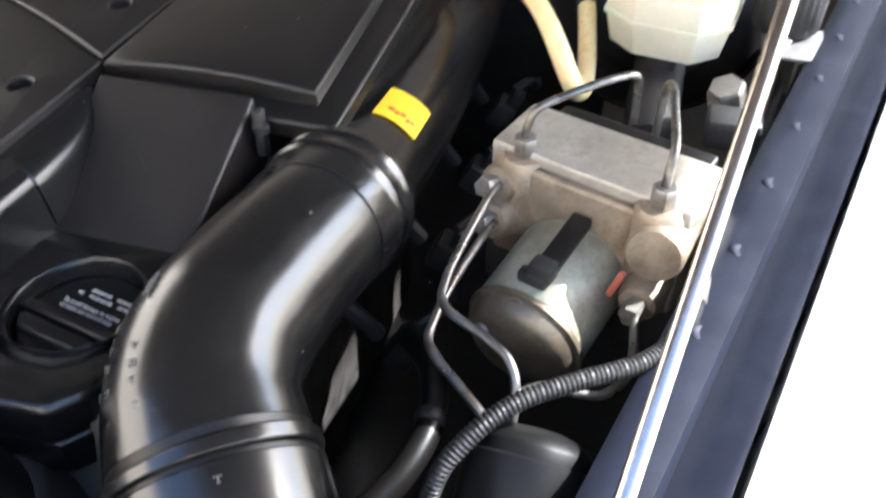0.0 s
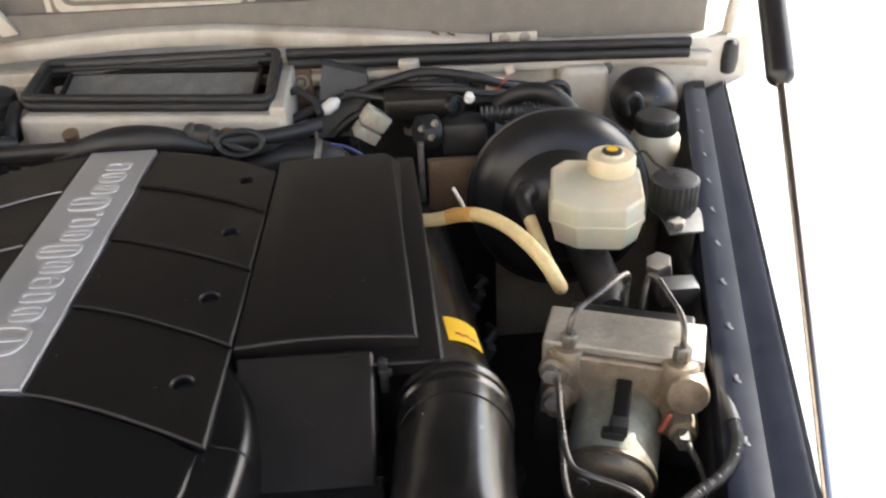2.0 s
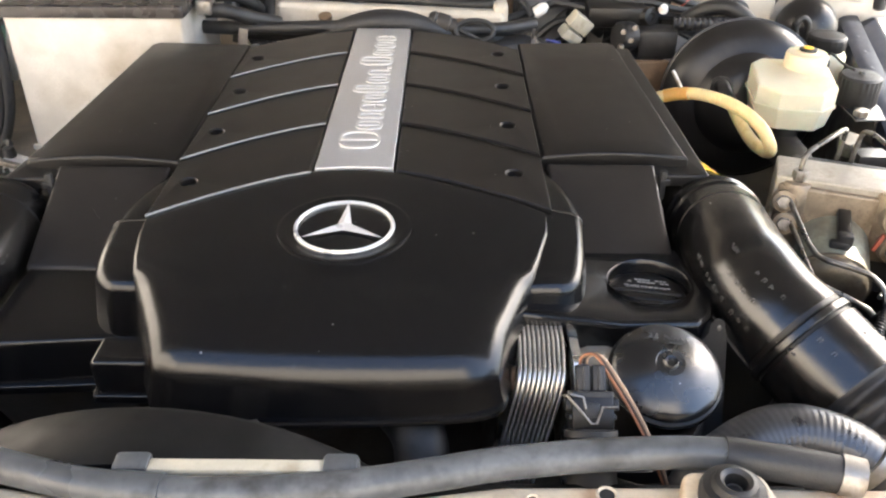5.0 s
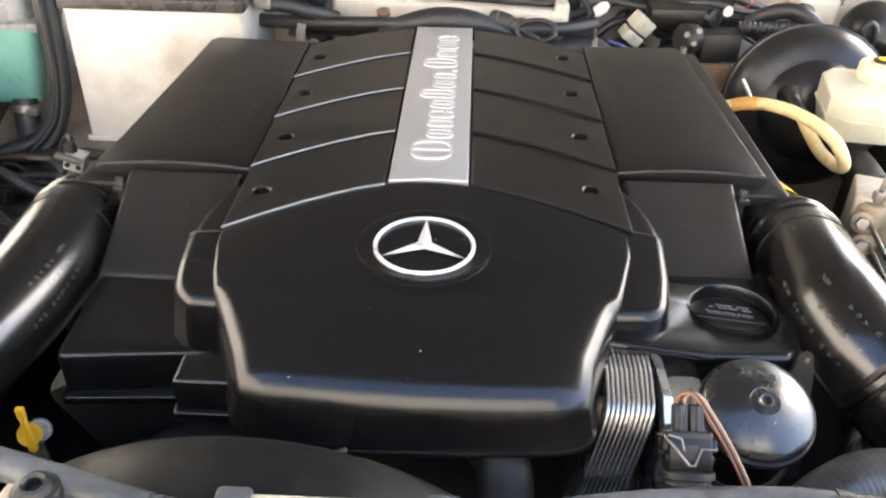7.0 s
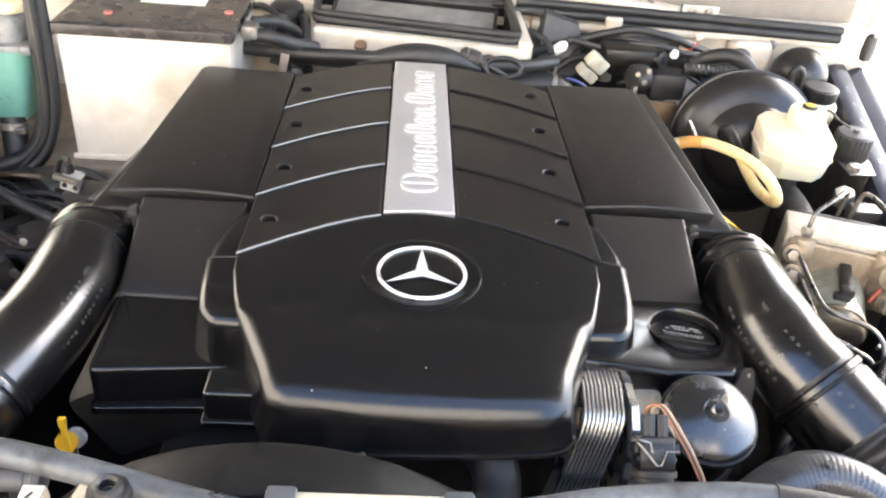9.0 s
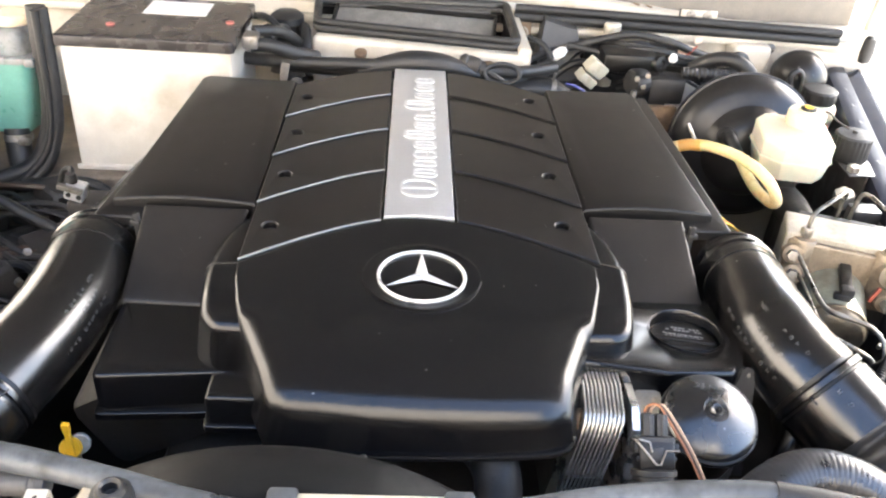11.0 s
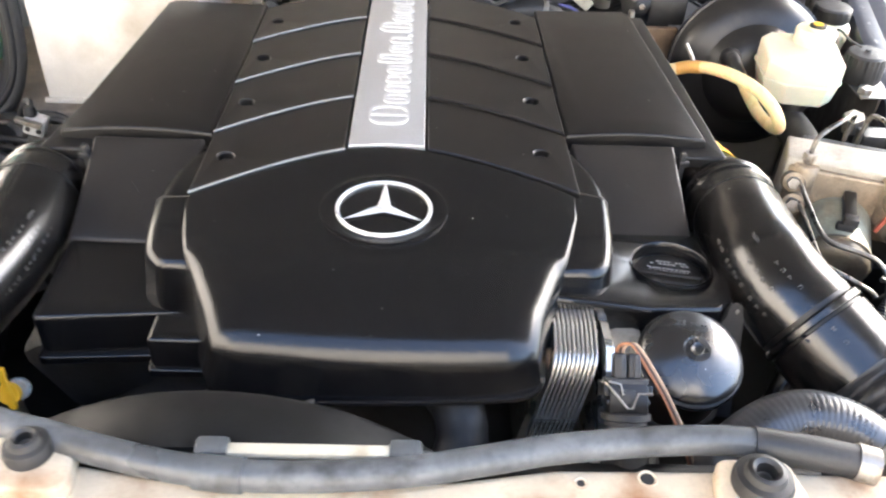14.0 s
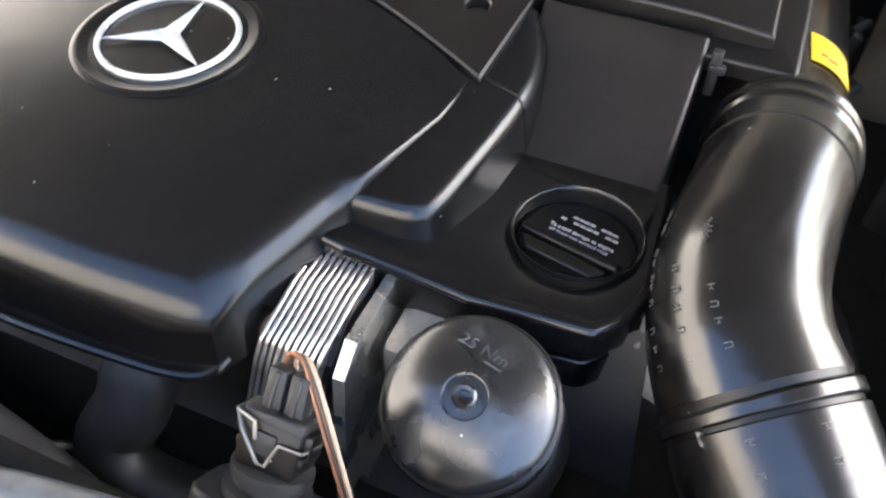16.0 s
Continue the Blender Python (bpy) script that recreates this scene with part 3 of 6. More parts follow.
# silver strip with raised lettering shapes
strip = part("badge_strip", pillow([(SL + 0.002, 0.0175), (CX - 0.002, 0.0215), (SR - 0.002, 0.0195), (SR - 0.002, 0.4225), (SL + 0.002, 0.4225)], 0.9535, 0.93, 0.0016, crown), STRIP, cover, "brushed silver badge strip with raised unlettered marks")
# thirteen raised shapes that stand for the wordmark
marks = [0.04, 0.0225, 0.0165, 0.02, 0.0225, 0.0245, 0.0225, 0.0175, 0.008, 0.030, 0.0225, 0.0245, 0.019]
tall = [0.040, 0.027, 0.027, 0.027, 0.027, 0.039, 0.027, 0.027, 0.006, 0.040, 0.027, 0.027, 0.027]
yy = 0.058
for w_, h_ in zip(marks, tall):
    zc = 0.9534
    x1 = CX + 0.0172
    frame_ = fillet([(x1 - h_, yy), (x1, yy), (x1, yy + w_), (x1 - h_, yy + w_)], 0.42 * min(w_, h_), 4)
    if w_ > 0.01:
        hole_ = [(x1 - h_ / 2 + (p[0] - x1 + h_ / 2) * (1 - 5.2 / (h_ * 1000)), yy + w_ / 2 + (p[1] - yy - w_ / 2) * (1 - 9.5 / (w_ * 1000))) for p in frame_]
        prs = [rings([[(*p, zc) for p in frame_], [(*p, zc + 0.0014) for p in frame_], [(*p, zc + 0.0014) for p in hole_], [(*p, zc) for p in hole_]], True, False, False)]
        if w_ > 0.022:
            prs.append(box(h_ * 0.9, 0.0046, 0.0014, 0.0004, Matrix.Translation((x1 - h_ / 2, yy + w_ * 0.5, zc)), 1))
        elif w_ > 0.018:
            prs.append(box(0.0026, w_ * 0.8, 0.0014, 0.0004, Matrix.Translation((x1 - 0.0105, yy + w_ * 0.5, zc)), 1))
    else:
        prs = [rings([[(*p, zc + dz) for p in frame_] for dz in (0, 0.0014)])]
    part("raised_mark", merge(*prs), RAISED, strip)
    yy += w_ + 0.0035
# emblem
EM = Matrix.Translation((0.006, -0.0845, 0.9522))
part("emblem_dish", lathe([(0.0535, -0.002), (0.0535, 0.0004), (0.052, 0.0013), (0.049, 0.0011), (0.0435, -0.0006), (0.039, -0.0008)], 48, EM), COVER, cover)
part("emblem_ring", hoop([(0.0403, 0.0), (0.0403, 0.0016), (0.0396, 0.0026), (0.0380, 0.0026), (0.0372, 0.0017), (0.0372, 0.0)], EM, 64), CHROME, cover, "bright silver ring with three tapering arms")
for i in range(3):
    arm = bmesh.new()
    a0 = radians(90 + 120 * i)
    pts = [(0.0, 0.0, 0.0052), (0.0064 * math.cos(a0 - radians(60)), 0.0064 * math.sin(a0 - radians(60)), 0.0012), (0.0374 * math.cos(a0), 0.0374 * math.sin(a0), 0.0020), (0.0064 * math.cos(a0 + radians(60)), 0.0064 * math.sin(a0 + radians(60)), 0.0012), (0.0, 0.0, 0.0)]
    vs = [arm.verts.new(p) for p in pts]
    for f in ((0, 1, 2), (0, 2, 3), (4, 2, 1), (4, 3, 2), (4, 1, 0), (4, 0, 3)):
        arm.faces.new([vs[q] for q in f])
    part("emblem_arm", moved(arm, EM), CHROME, cover, sharp=15)

# side plates, ears, sloping panels and shelves, one set a bank
for s, dx, dy in ((1, 0.0, 0.0), (-1, 0.012, -0.012)):
    def X(x):
        return s * x + (dx if s < 0 else 0)

    def run(pts):
        q = [(X(x), y + dy) for x, y in pts]
        return q if s > 0 else q[::-1]

    def tilt(z0, y0, z1, y1):
        def f(x, y, z):
            t = min(1.0, max(0.0, (y - dy - y0) / (y1 - y0)))
            return z + z0 + (z1 - z0) * t
        return f

    fy = 0.009 if s > 0 else 0.0
    e = 0.1776 if s > 0 else 0.1756
    xo = 0.3165 if s > 0 else 0.319
    front = [(e + (xo - e) * q / 6, 0.056 + fy / 2) for q in range(7)]
    rear = [(0.300, 0.384), (0.292, 0.394), (e, 0.390)]
    top = run(front + rear)

    def vault(x, y, z):
        """The plate arches up between its sides, most at the front edge."""
        q = (s * (x - (dx if s < 0 else 0)) - (e + xo) / 2) / ((xo - e) / 2)
        return z + 0.0052 * (1 - q * q) * (1 - 0.75 * min(1.0, max(0.0, (y - 0.06) / 0.33)))

    skirt = run(front + [(0.316 if s > 0 else 0.302, 0.386), (0.296, 0.400), (e, 0.392)])
    part("side_plate", pillow(top, 0.9455, 0.929, 0.0034, vault, low=skirt), COVER2, cover, "grained black side plate with an arched front lip")
    air = thing("air_duct_box", (X(0.27), 0.2 + dy, 0.85), "black plastic air box under the side plate", "air box")
    part("upper_flange", pillow(fillet(run([(0.2, 0.038 + fy / 2), (0.3345, 0.037 + fy / 2), (0.33 if s > 0 else 0.316, 0.20), (0.322 if s > 0 else 0.298, 0.40), (0.2, 0.40)]), 0.004), 0.9365, 0.9255, 0.0028), COVER2, air)
    part("lower_body", pillow(fillet(run([(0.21, 0.043 + fy), (0.324, 0.042 + fy), (0.314 if s > 0 else 0.296, 0.395), (0.21, 0.395)]), 0.006), 0.925, 0.85, 0.003), DUCT, air)
    part("retaining_clip", merge(box(0.006, 0.007, 0.030, 0.0015, Matrix.Translation((X(0.2895), 0.034 + fy / 2 + dy, 0.913))), box(0.010, 0.005, 0.006, 0.0015, Matrix.Translation((X(0.291), 0.032 + fy / 2 + dy, 0.929)))), RUBBER, air)
    # sloping panel in front of the plate
    sx, z0 = (0.2835, 0.905) if s > 0 else (0.2865, 0.896)
    slope = fillet(run([(0.194, -0.052), (sx, -0.050), (sx - 0.001, 0.051), (0.181, 0.051)]), 0.003)
    part("sloping_panel", pillow(slope, 0.0, 0.86, 0.0034, tilt(z0, -0.050, 0.944, 0.051)), SLOPE, cover, "brownish black sloping panel")
    # ear beside the front panel, in two pieces that meet at a seam
    nose = 0.0 if s > 0 else 0.011
    rim = [(0.128, -0.147 + nose), (0.158, -0.147 + nose), (0.178, -0.145 + nose), (0.1905, -0.135 + nose), (0.1965, -0.11), (0.2005, -0.08), (0.2030, -0.05), (0.2030, -0.022), (0.1995, 0.004), (0.193, 0.026), (0.184, 0.045), (0.174, 0.054), (0.14, 0.054)]
    foot = [(0.128, -0.152 + nose), (0.158, -0.152 + nose), (0.1815, -0.1495 + nose), (0.196, -0.138 + nose), (0.202, -0.11), (0.206, -0.08), (0.2085, -0.05), (0.2085, -0.022), (0.2045, 0.004), (0.197, 0.026), (0.188, 0.045), (0.176, 0.056), (0.14, 0.056)]

    def rounded(pts):
        q = [tuple(p)[:2] for p in spline([(x, y, 0.0) for x, y in pts[1:-1]], 5)]
        return run([pts[0]] + q + [pts[-1]])

    def ear_h(x, y, z):
        return z - 0.1 * max(0.0, -0.1 + nose - (y - dy)) - 0.06 * max(0.0, abs(x - CX) - 0.165) - 0.03 * max(0.0, y - dy + 0.03)

    for name, cut, way in (("ear", -0.0425, 1), ("ear_rear", -0.0410, -1)):
        bm = pillow(rounded(rim), 0.9440 if way > 0 else 0.9420, 0.893, 0.0100 if way > 0 else 0.0120, ear_h, steps=8, cap=8, low=rounded(foot))
        bmesh.ops.recalc_face_normals(bm, faces=bm.faces[:])
        cutp = bmesh.ops.bisect_plane(bm, geom=bm.verts[:] + bm.edges[:] + bm.faces[:], plane_co=(X(0.19), cut + dy + (0.0 if s > 0 else -0.007), 0), plane_no=((0.26 if s > 0 else -0.02) * way, way, 0), clear_outer=True)
        bmesh.ops.edgeloop_fill(bm, edges=[g for g in cutp["geom_cut"] if isinstance(g, bmesh.types.BMEdge)])
        brim = sorted([tuple(g.co) for g in cutp["geom_cut"] if isinstance(g, bmesh.types.BMVert) and g.co.z > 0.906 and s * (g.co.x - CX) > 0.162], key=lambda c: s * c[0] - c[2])
        part(name, bm, COVER, cover, sharp=50)
        if way > 0:
            part("ear_lip", sweep([(x, y + 0.0004, z - 0.0002) for x, y, z in brim], 0.0010, 8, smooth=False), COVER, cover)
# right-hand shelf with the oil filler, left-hand shelf with a small step
def shelf_h(x, y, z):
    """The shelf climbs towards the front and a little towards the front panel."""
    return z + 0.115 * max(-0.01, -0.050 - y) + 0.13 * max(0.0, 0.235 - x) * min(1.0, max(0.0, (-0.055 - y) / 0.06))


FX, FY, FZ = 0.2525, -0.0965, 0.9103      # oil filler
shelf = fillet([(0.13, -0.166), (0.16, -0.168), (0.22, -0.1665), (0.279, -0.160), (0.291, -0.146), (0.298, -0.12), (0.29, -0.034), (0.13, -0.034)], [0, 0, 0, 0.012, 0.012, 0.008, 0, 0])
part("filler_shelf", holed(shelf, (FX, FY, 0.0338), 0.905, 0.897, 0.0055, shelf_h, 0.013), COVER, cover, "black shelf round the oil filler", sharp=50)
part("shelf_apron", pillow(fillet([(0.2205, -0.1645), (0.277, -0.158), (0.289, -0.144), (0.296, -0.119), (0.288, -0.045), (0.2205, -0.045)], [0.002, 0.01, 0.01, 0.008, 0, 0]), 0.889, 0.868, 0.002), COVER, cover)
part("shelf_lip", sweep([(0.157, -0.1675, 0.9255), (0.19, -0.1672, 0.9215), (0.2195, -0.1660, 0.9165)], 0.0016, 8), COVER, cover)
part("filler_well", hoop([(0.0362, -0.022), (0.0362, -0.004), (0.0334, -0.004), (0.0334, -0.022)], Matrix.Translation((FX, FY, FZ))), COVER2, cover)
part("filler_rim", hoop([(0.0352, -0.001), (0.0349, 0.0008), (0.0343, 0.001), (0.0334, -0.002)], Matrix.Translation((FX, FY, FZ)) @ Matrix.Rotation(radians(-6.5), 4, "X")), COVER, cover)
lshelf = fillet([(-0.270, -0.164), (-0.13, -0.151), (-0.13, -0.05), (-0.274, -0.055)], [0.008, 0, 0, 0.004])
part("plain_shelf", pillow(lshelf, 0.894, 0.852, 0.005, steps=5), COVER, cover, sharp=50)
part("plain_shelf_foot", pillow(fillet([(-0.273, -0.168), (-0.13, -0.159), (-0.13, -0.06), (-0.273, -0.06)], 0.006), 0.8535, 0.846, 0.002), COVER, cover)
part("step_box", pillow(fillet([(-0.166, -0.203), (-0.116, -0.203), (-0.116, -0.172), (-0.166, -0.172)], 0.005), 0.91, 0.876, 0.004), COVER, cover)
part("step_box_foot", pillow(fillet([(-0.169, -0.206), (-0.112, -0.206), (-0.112, -0.165), (-0.169, -0.165)], 0.005), 0.881, 0.8745, 0.002), COVER, cover)

# oil filler cap, sunk in its well
cap = thing("oil_filler_cap", (FX, FY, 0.889), "round black oil filler cap with white warning print", "filler cap")
CM = Matrix.Translation((FX, FY, 0.8925)) @ Matrix.Rotation(radians(-6.5), 4, "X") @ Matrix.Rotation(radians(-12), 4, "Z")
part("disc", lathe([(0.031, 0), (0.031, 0.006), (0.0295, 0.0085), (0.002, 0.009)], 40, CM), COVER2, cap)
for y0, y1, h in ((-0.011, -0.005, 0.0135), (-0.023, -0.014, 0.0135)):
    w0, w1 = (math.sqrt(0.0295 ** 2 - q * q) for q in (y0, y1))
    part("grip_bar", moved(pillow(fillet([(-w0, y0), (w0, y0), (w1, y1), (-w1, y1)], 0.002), h, 0.007, 0.0018), CM), COVER2, cap)
WHITEINK = mat("white_print", (0.4, 0.4, 0.39), 0.5)
TM = CM @ Matrix.Translation((0, 0, 0.0092))
for k, w in enumerate((0.030, 0.034)):
    for q in range(9):
        if (q * 7 + k * 3) % 5:
            part("print_bar", box(w / 11, 0.0017, 0.0004, 0, TM @ Matrix.Translation((0.001 + w * (q / 9 - 0.45), 0.0165 - 0.0042 * k, 0))), WHITEINK, cap)
letters(cap, "print_line", "To avoid damage to engine", TM @ Matrix.Translation((0.000, 0.0052, 0)), 0.0034, WHITEINK)
letters(cap, "print_line", "oil must not exceed max", TM @ Matrix.Translation((0.000, 0.0012, 0)), 0.0034, WHITEINK)


# ---- intake pipes ----
AXIS = ((0.3335, 0.105, 0.8765), (0.3365, 0.055, 0.888), (0.3385, 0.022, 0.8965), (0.3380, -0.01, 0.9035), (0.3355, -0.04, 0.9085), (0.3335, -0.07, 0.9125), (0.3325, -0.1, 0.9162), (0.3350, -0.119, 0.9150), (0.3405, -0.1355, 0.9108), (0.3490, -0.149, 0.9052), (0.3582, -0.1612, 0.8992), (0.3690, -0.176, 0.8920), (0.3770, -0.187, 0.8866), (0.3840, -0.1965, 0.8820))
LAXIS = ((0.3225, 0.111, 0.871), (0.3235, 0.060, 0.883), (0.3222, 0.028, 0.892), (0.3205, -0.004, 0.8985), (0.3192, -0.04, 0.9), (0.3192, -0.07, 0.8995), (0.3212, -0.1, 0.8985), (0.3255, -0.125, 0.897), (0.3330, -0.15, 0.8945), (0.3425, -0.172, 0.890), (0.3530, -0.195, 0.884), (0.3635, -0.215, 0.877), (0.375, -0.235, 0.869), (0.387, -0.255, 0.860))
ER = 0.0398


def intake(s, label):
    axis = AXIS if s > 0 else LAXIS
    far = 0.0 if s > 0 else 0.012      # the joints sit further along on one side

    def X(p):
        return Vector((s * p[0], p[1], p[2]))

    def stretch(a, b):
        """The run of the axis between two values of y."""
        return [p for p in spline([X(q) for q in axis], 24) if b - 1e-6 <= p.y <= a + 1e-6]
    th = thing("intake_pipe", X((0.335, 0.0, 0.84)), label, "intake pipe", "intake pipes")
    part("rear_duct", sweep([X(p) for p in ((0.318 - far, 0.40, 0.834), (0.325 - far, 0.30, 0.848), (0.330 - far, 0.2, 0.862)) + axis[:4]], 0.0392, 44, 6), DUCT, th)
    # cuff with two moulded rings, slipping over the duct
    part("cuff", sweep(stretch(0.042, -0.012), lambda q: 0.0412 + 0.0026 * min(1.0, 9 * q) * (1 - 0.75 * q) + 0.0019 * math.exp(-((q - 0.30) / 0.045) ** 2) + 0.0019 * math.exp(-((q - 0.58) / 0.045) ** 2), 48, smooth=False), DUCT, th)

    joint = -0.1612 if s > 0 else -0.186

    def tube(q):
        # swells a little into the collar at the bend
        return ER + 0.0012 * (1 - q) + 0.0032 * max(0.0, (q - 0.6) / 0.4) ** 2
    el = sweep(stretch(-0.004, joint + 0.0085), tube, 48, smooth=False)
    part("elbow", el, DUCT, th, "glossy black elbow with moulded marks")
    part("collar_step", sweep(stretch(joint + 0.0105, joint + 0.005), lambda q: 0.0426 - 0.0010 * q, 48, smooth=False), COVER2, th)
    part("clamp_collar", sweep(stretch(joint + 0.0065, joint), lambda q: 0.0422 + 0.0030 * min(1.0, 5 * q, 9 * (1 - q)), 48, smooth=False), DUCT, th)
    part("collar_groove", sweep(stretch(joint + 0.0005, joint - 0.003), 0.0424, 48, smooth=False), COVER2, th)
    part("lower_pipe", sweep(stretch(joint - 0.0015, axis[-1][1]), lambda q: 0.0444 if q > 0.015 else 0.0436, 48, smooth=False), DUCT, th)
    part("lower_ring", sweep(stretch(joint - 0.0225, joint - 0.0245), 0.0452, 48, smooth=False), DUCT, th)
    ex, ey, ez = axis[-1]
    end = X((ex, ey, ez))
    ribs = 8
    part("bellows", sweep([end, X((ex + 0.025, ey - 0.034, ez - 0.0165)), X((ex + 0.056, ey - 0.068, ez - 0.0415)), X((ex + 0.083, ey - 0.094, ez - 0.0685))], corrugated(0.0395, ribs, 0.0075), 36, 4 * ribs), RUBBER, th, "corrugated rubber bellows")
    part("collar_notch", box(0.012, 0.010, 0.005, 0.001, Matrix.Translation(X((0.3383, -0.1885, 0.9155) if s > 0 else (0.3235, -0.203, 0.911))) @ Matrix.Rotation(0.55 * s, 4, "Z") @ Matrix.Rotation(-0.55 * s, 4, "Y")), DUCT, th)
    return th


pr = intake(1, "glossy black intake pipe with a yellow sticker")
pl = intake(-1, "glossy black intake pipe with moulded marks")


def on_pipe(c, way, ang, r, out=0.0):
    """A pose on the skin of a pipe: z points outwards, x along it."""
    t = Vector(way).normalized()
    u = (Vector((0, 0, 1)) - t * t.z).normalized()
    w = t.cross(u)
    n = math.cos(ang) * u + math.sin(ang) * w
    b = n.cross(t)
    m = Matrix((t, b, n)).transposed().to_4x4()
    m.translation = Vector(c) + n * (r + out)
    return m


# yellow sticker, bent round the rear duct
def curved_label(c, way, ang, r, along, arc, material, parent, name, out):
    loops = []
    for i in range(9):
        a = ang + arc * (i / 8 - 0.5)
        row = []
        for lift in (0.0, 0.0006):
            for k in ((-0.5, 0.5) if lift == 0 else (0.5, -0.5)):
                row.append(on_pipe(c, way, a, r, out + lift) @ Vector((k * along, 0, 0)))
        loops.append(row)
    return part(name, rings(loops), material, parent)


st = curved_label((0.3345, 0.098, 0.8782), (0.06, -1, 0.21), -0.52, 0.0394, 0.046, 0.78, YELLOW, pr, "sticker", 0.0004)
tagged(st, "bright yellow warning sticker")
for q, a0, ln, arc in ((0.009, -0.36, 0.003, 0.10), (0.0105, -0.46, 0.004, 0.08), (0.009, -0.56, 0.003, 0.09), (0.0115, -0.66, 0.005, 0.06), (0.010, -0.74, 0.003, 0.07)):
    curved_label((0.3345, 0.098 - q, 0.8801), (0.06, -1, 0.21), a0, 0.0394, ln, arc, REDINK, pr, "print_mark", 0.0012)
# moulded marks on the elbows
def elbow_pose(s, y, ang, out):
    """A pose on the skin of an elbow at y along it."""
    P = spline([(s * a, b, c) for a, b, c in (AXIS if s > 0 else LAXIS)], 10)
    i = min(range(1, len(P) - 1), key=lambda k: abs(P[k].y - y))
    return on_pipe(P[i], P[i + 1] - P[i - 1], ang * s, ER + (0.0016 if s > 0 else 0.0003) if y > (-0.155 if s > 0 else -0.18) else 0.0444, out)


for th, s in ((pr, 1), (pl, -1)):
    for row, (ang, first, last, n_) in enumerate(((1.25, -0.085, -0.146, 15), (0.92, -0.118, -0.142, 5), (0.52, -0.126, -0.146, 5), (0.62, -0.168, -0.178, 2), (-0.05, -0.168, -0.178, 2)) if s > 0 else ((1.22, -0.070, -0.138, 15), (0.98, -0.080, -0.104, 5), (0.72, -0.088, -0.116, 5), (0.35, -0.194, -0.204, 2), (-0.38, -0.194, -0.204, 2))):
        for k in range(n_):
            if row == 0 and k % 6 == 4:
                continue
            m = elbow_pose(s, first + (last - first) * k / (n_ - 1), ang + (0.16 * k / n_ if row == 0 else 0), 0.0)
            for j, (w_, h_, o_) in enumerate(((0.0006, 0.0036, -0.0012), (0.0006, 0.0036 if (k + row) % 2 else 0.0018, 0.0010), (0.0022, 0.0006, 0.0))):
                part("moulded_mark", box(w_, h_, 0.0006, 0.0002, m @ Matrix.Translation((o_, 0.0016 if j == 2 and k % 2 else 0, -0.0002)), 1), MARK_GLINT, th)
    letters(th, "moulded_code", ">PP<", elbow_pose(s, -0.106 if s > 0 else -0.074, 0.55 if s > 0 else 0.72, 0.0002) @ Matrix.Rotation(math.pi, 4, "Z"), 0.0058, MARK_GLINT, 0.0005)

# ---- front right: oil cooler, filter housing, sensor plug ----
cooler = thing("oil_cooler", (0.165, -0.185, 0.82), "stacked aluminium oil cooler with thin fins", "oil cooler")
for k in range(10):
    x = 0.1400 + 0.0034 * k
    m = Matrix.Translation((x, 0, 0))
    fin = rings([[(dx_ + lean, y, z) for y, z, lean in ((-0.125, 0.80, -0.012), (-0.125, 0.918, 0.002), (-0.185, 0.920, 0.001), (-0.211, 0.9135, 0.0), (-0.2175, 0.909, -0.001), (-0.2215, 0.899, -0.003), (-0.238, 0.80, -0.024))] for dx_ in (-0.00105, 0.00105)])
    bmesh.ops.bevel(fin, geom=fin.edges[:], offset=0.0004, segments=1, affect="EDGES")
    part("fin", moved(fin, m), FINS, cooler)
part("core", rings([[(x - (0.02 if z < 0.85 else 0), y, z) for y, z in ((-0.13, 0.80), (-0.13, 0.908), (-0.195, 0.911), (-0.212, 0.899), (-0.228, 0.80))] for x in (0.1385, 0.172)]), DARK, cooler)
part("end_flange", rings([[(x, y, z) for y, z in ((-0.13, 0.80), (-0.13, 0.914), (-0.206, 0.9165), (-0.2205, 0.905), (-0.236, 0.80))] for x in (0.1775, 0.1835)]), FINS, cooler, "bright flat end plate")
part("housing", merge(box(0.03, 0.06, 0.1, 0.008, Matrix.Translation((0.201, -0.165, 0.800))), box(0.016, 0.03, 0.02, 0.006, Matrix.Translation((0.205, -0.19, 0.883)) @ Matrix.Rotation(0.3, 4, "Y"))), ALU, cooler, "mottled cast housing")
part("drain_pipe", sweep([(0.118, -0.19, 0.885), (0.128, -0.20, 0.897), (0.139, -0.205, 0.9)], 0.009, 16, 6), TAN, cooler)
plate_ = thing("side_bracket", (0.306, -0.15, 0.8), "thin grey sheet bracket below the filler shelf", "bracket")
part("sheet", rings([[(0.2965 + o, -0.1415, 0.9075), (0.3015 + o, -0.147, 0.908), (0.3140 + o, -0.160, 0.79), (0.262 + o, -0.158, 0.79), (0.262 + o, -0.145, 0.865)] for o in (0.0, 0.0016)]), GREYPL, plate_)
part("rivet", lathe([(0.0026, 0), (0.0024, 0.0012), (0.001, 0.0018)], 12, aim((0.2985, -0.1455, 0.9015), (0.3, -1, 0.2))), STEEL, plate_)

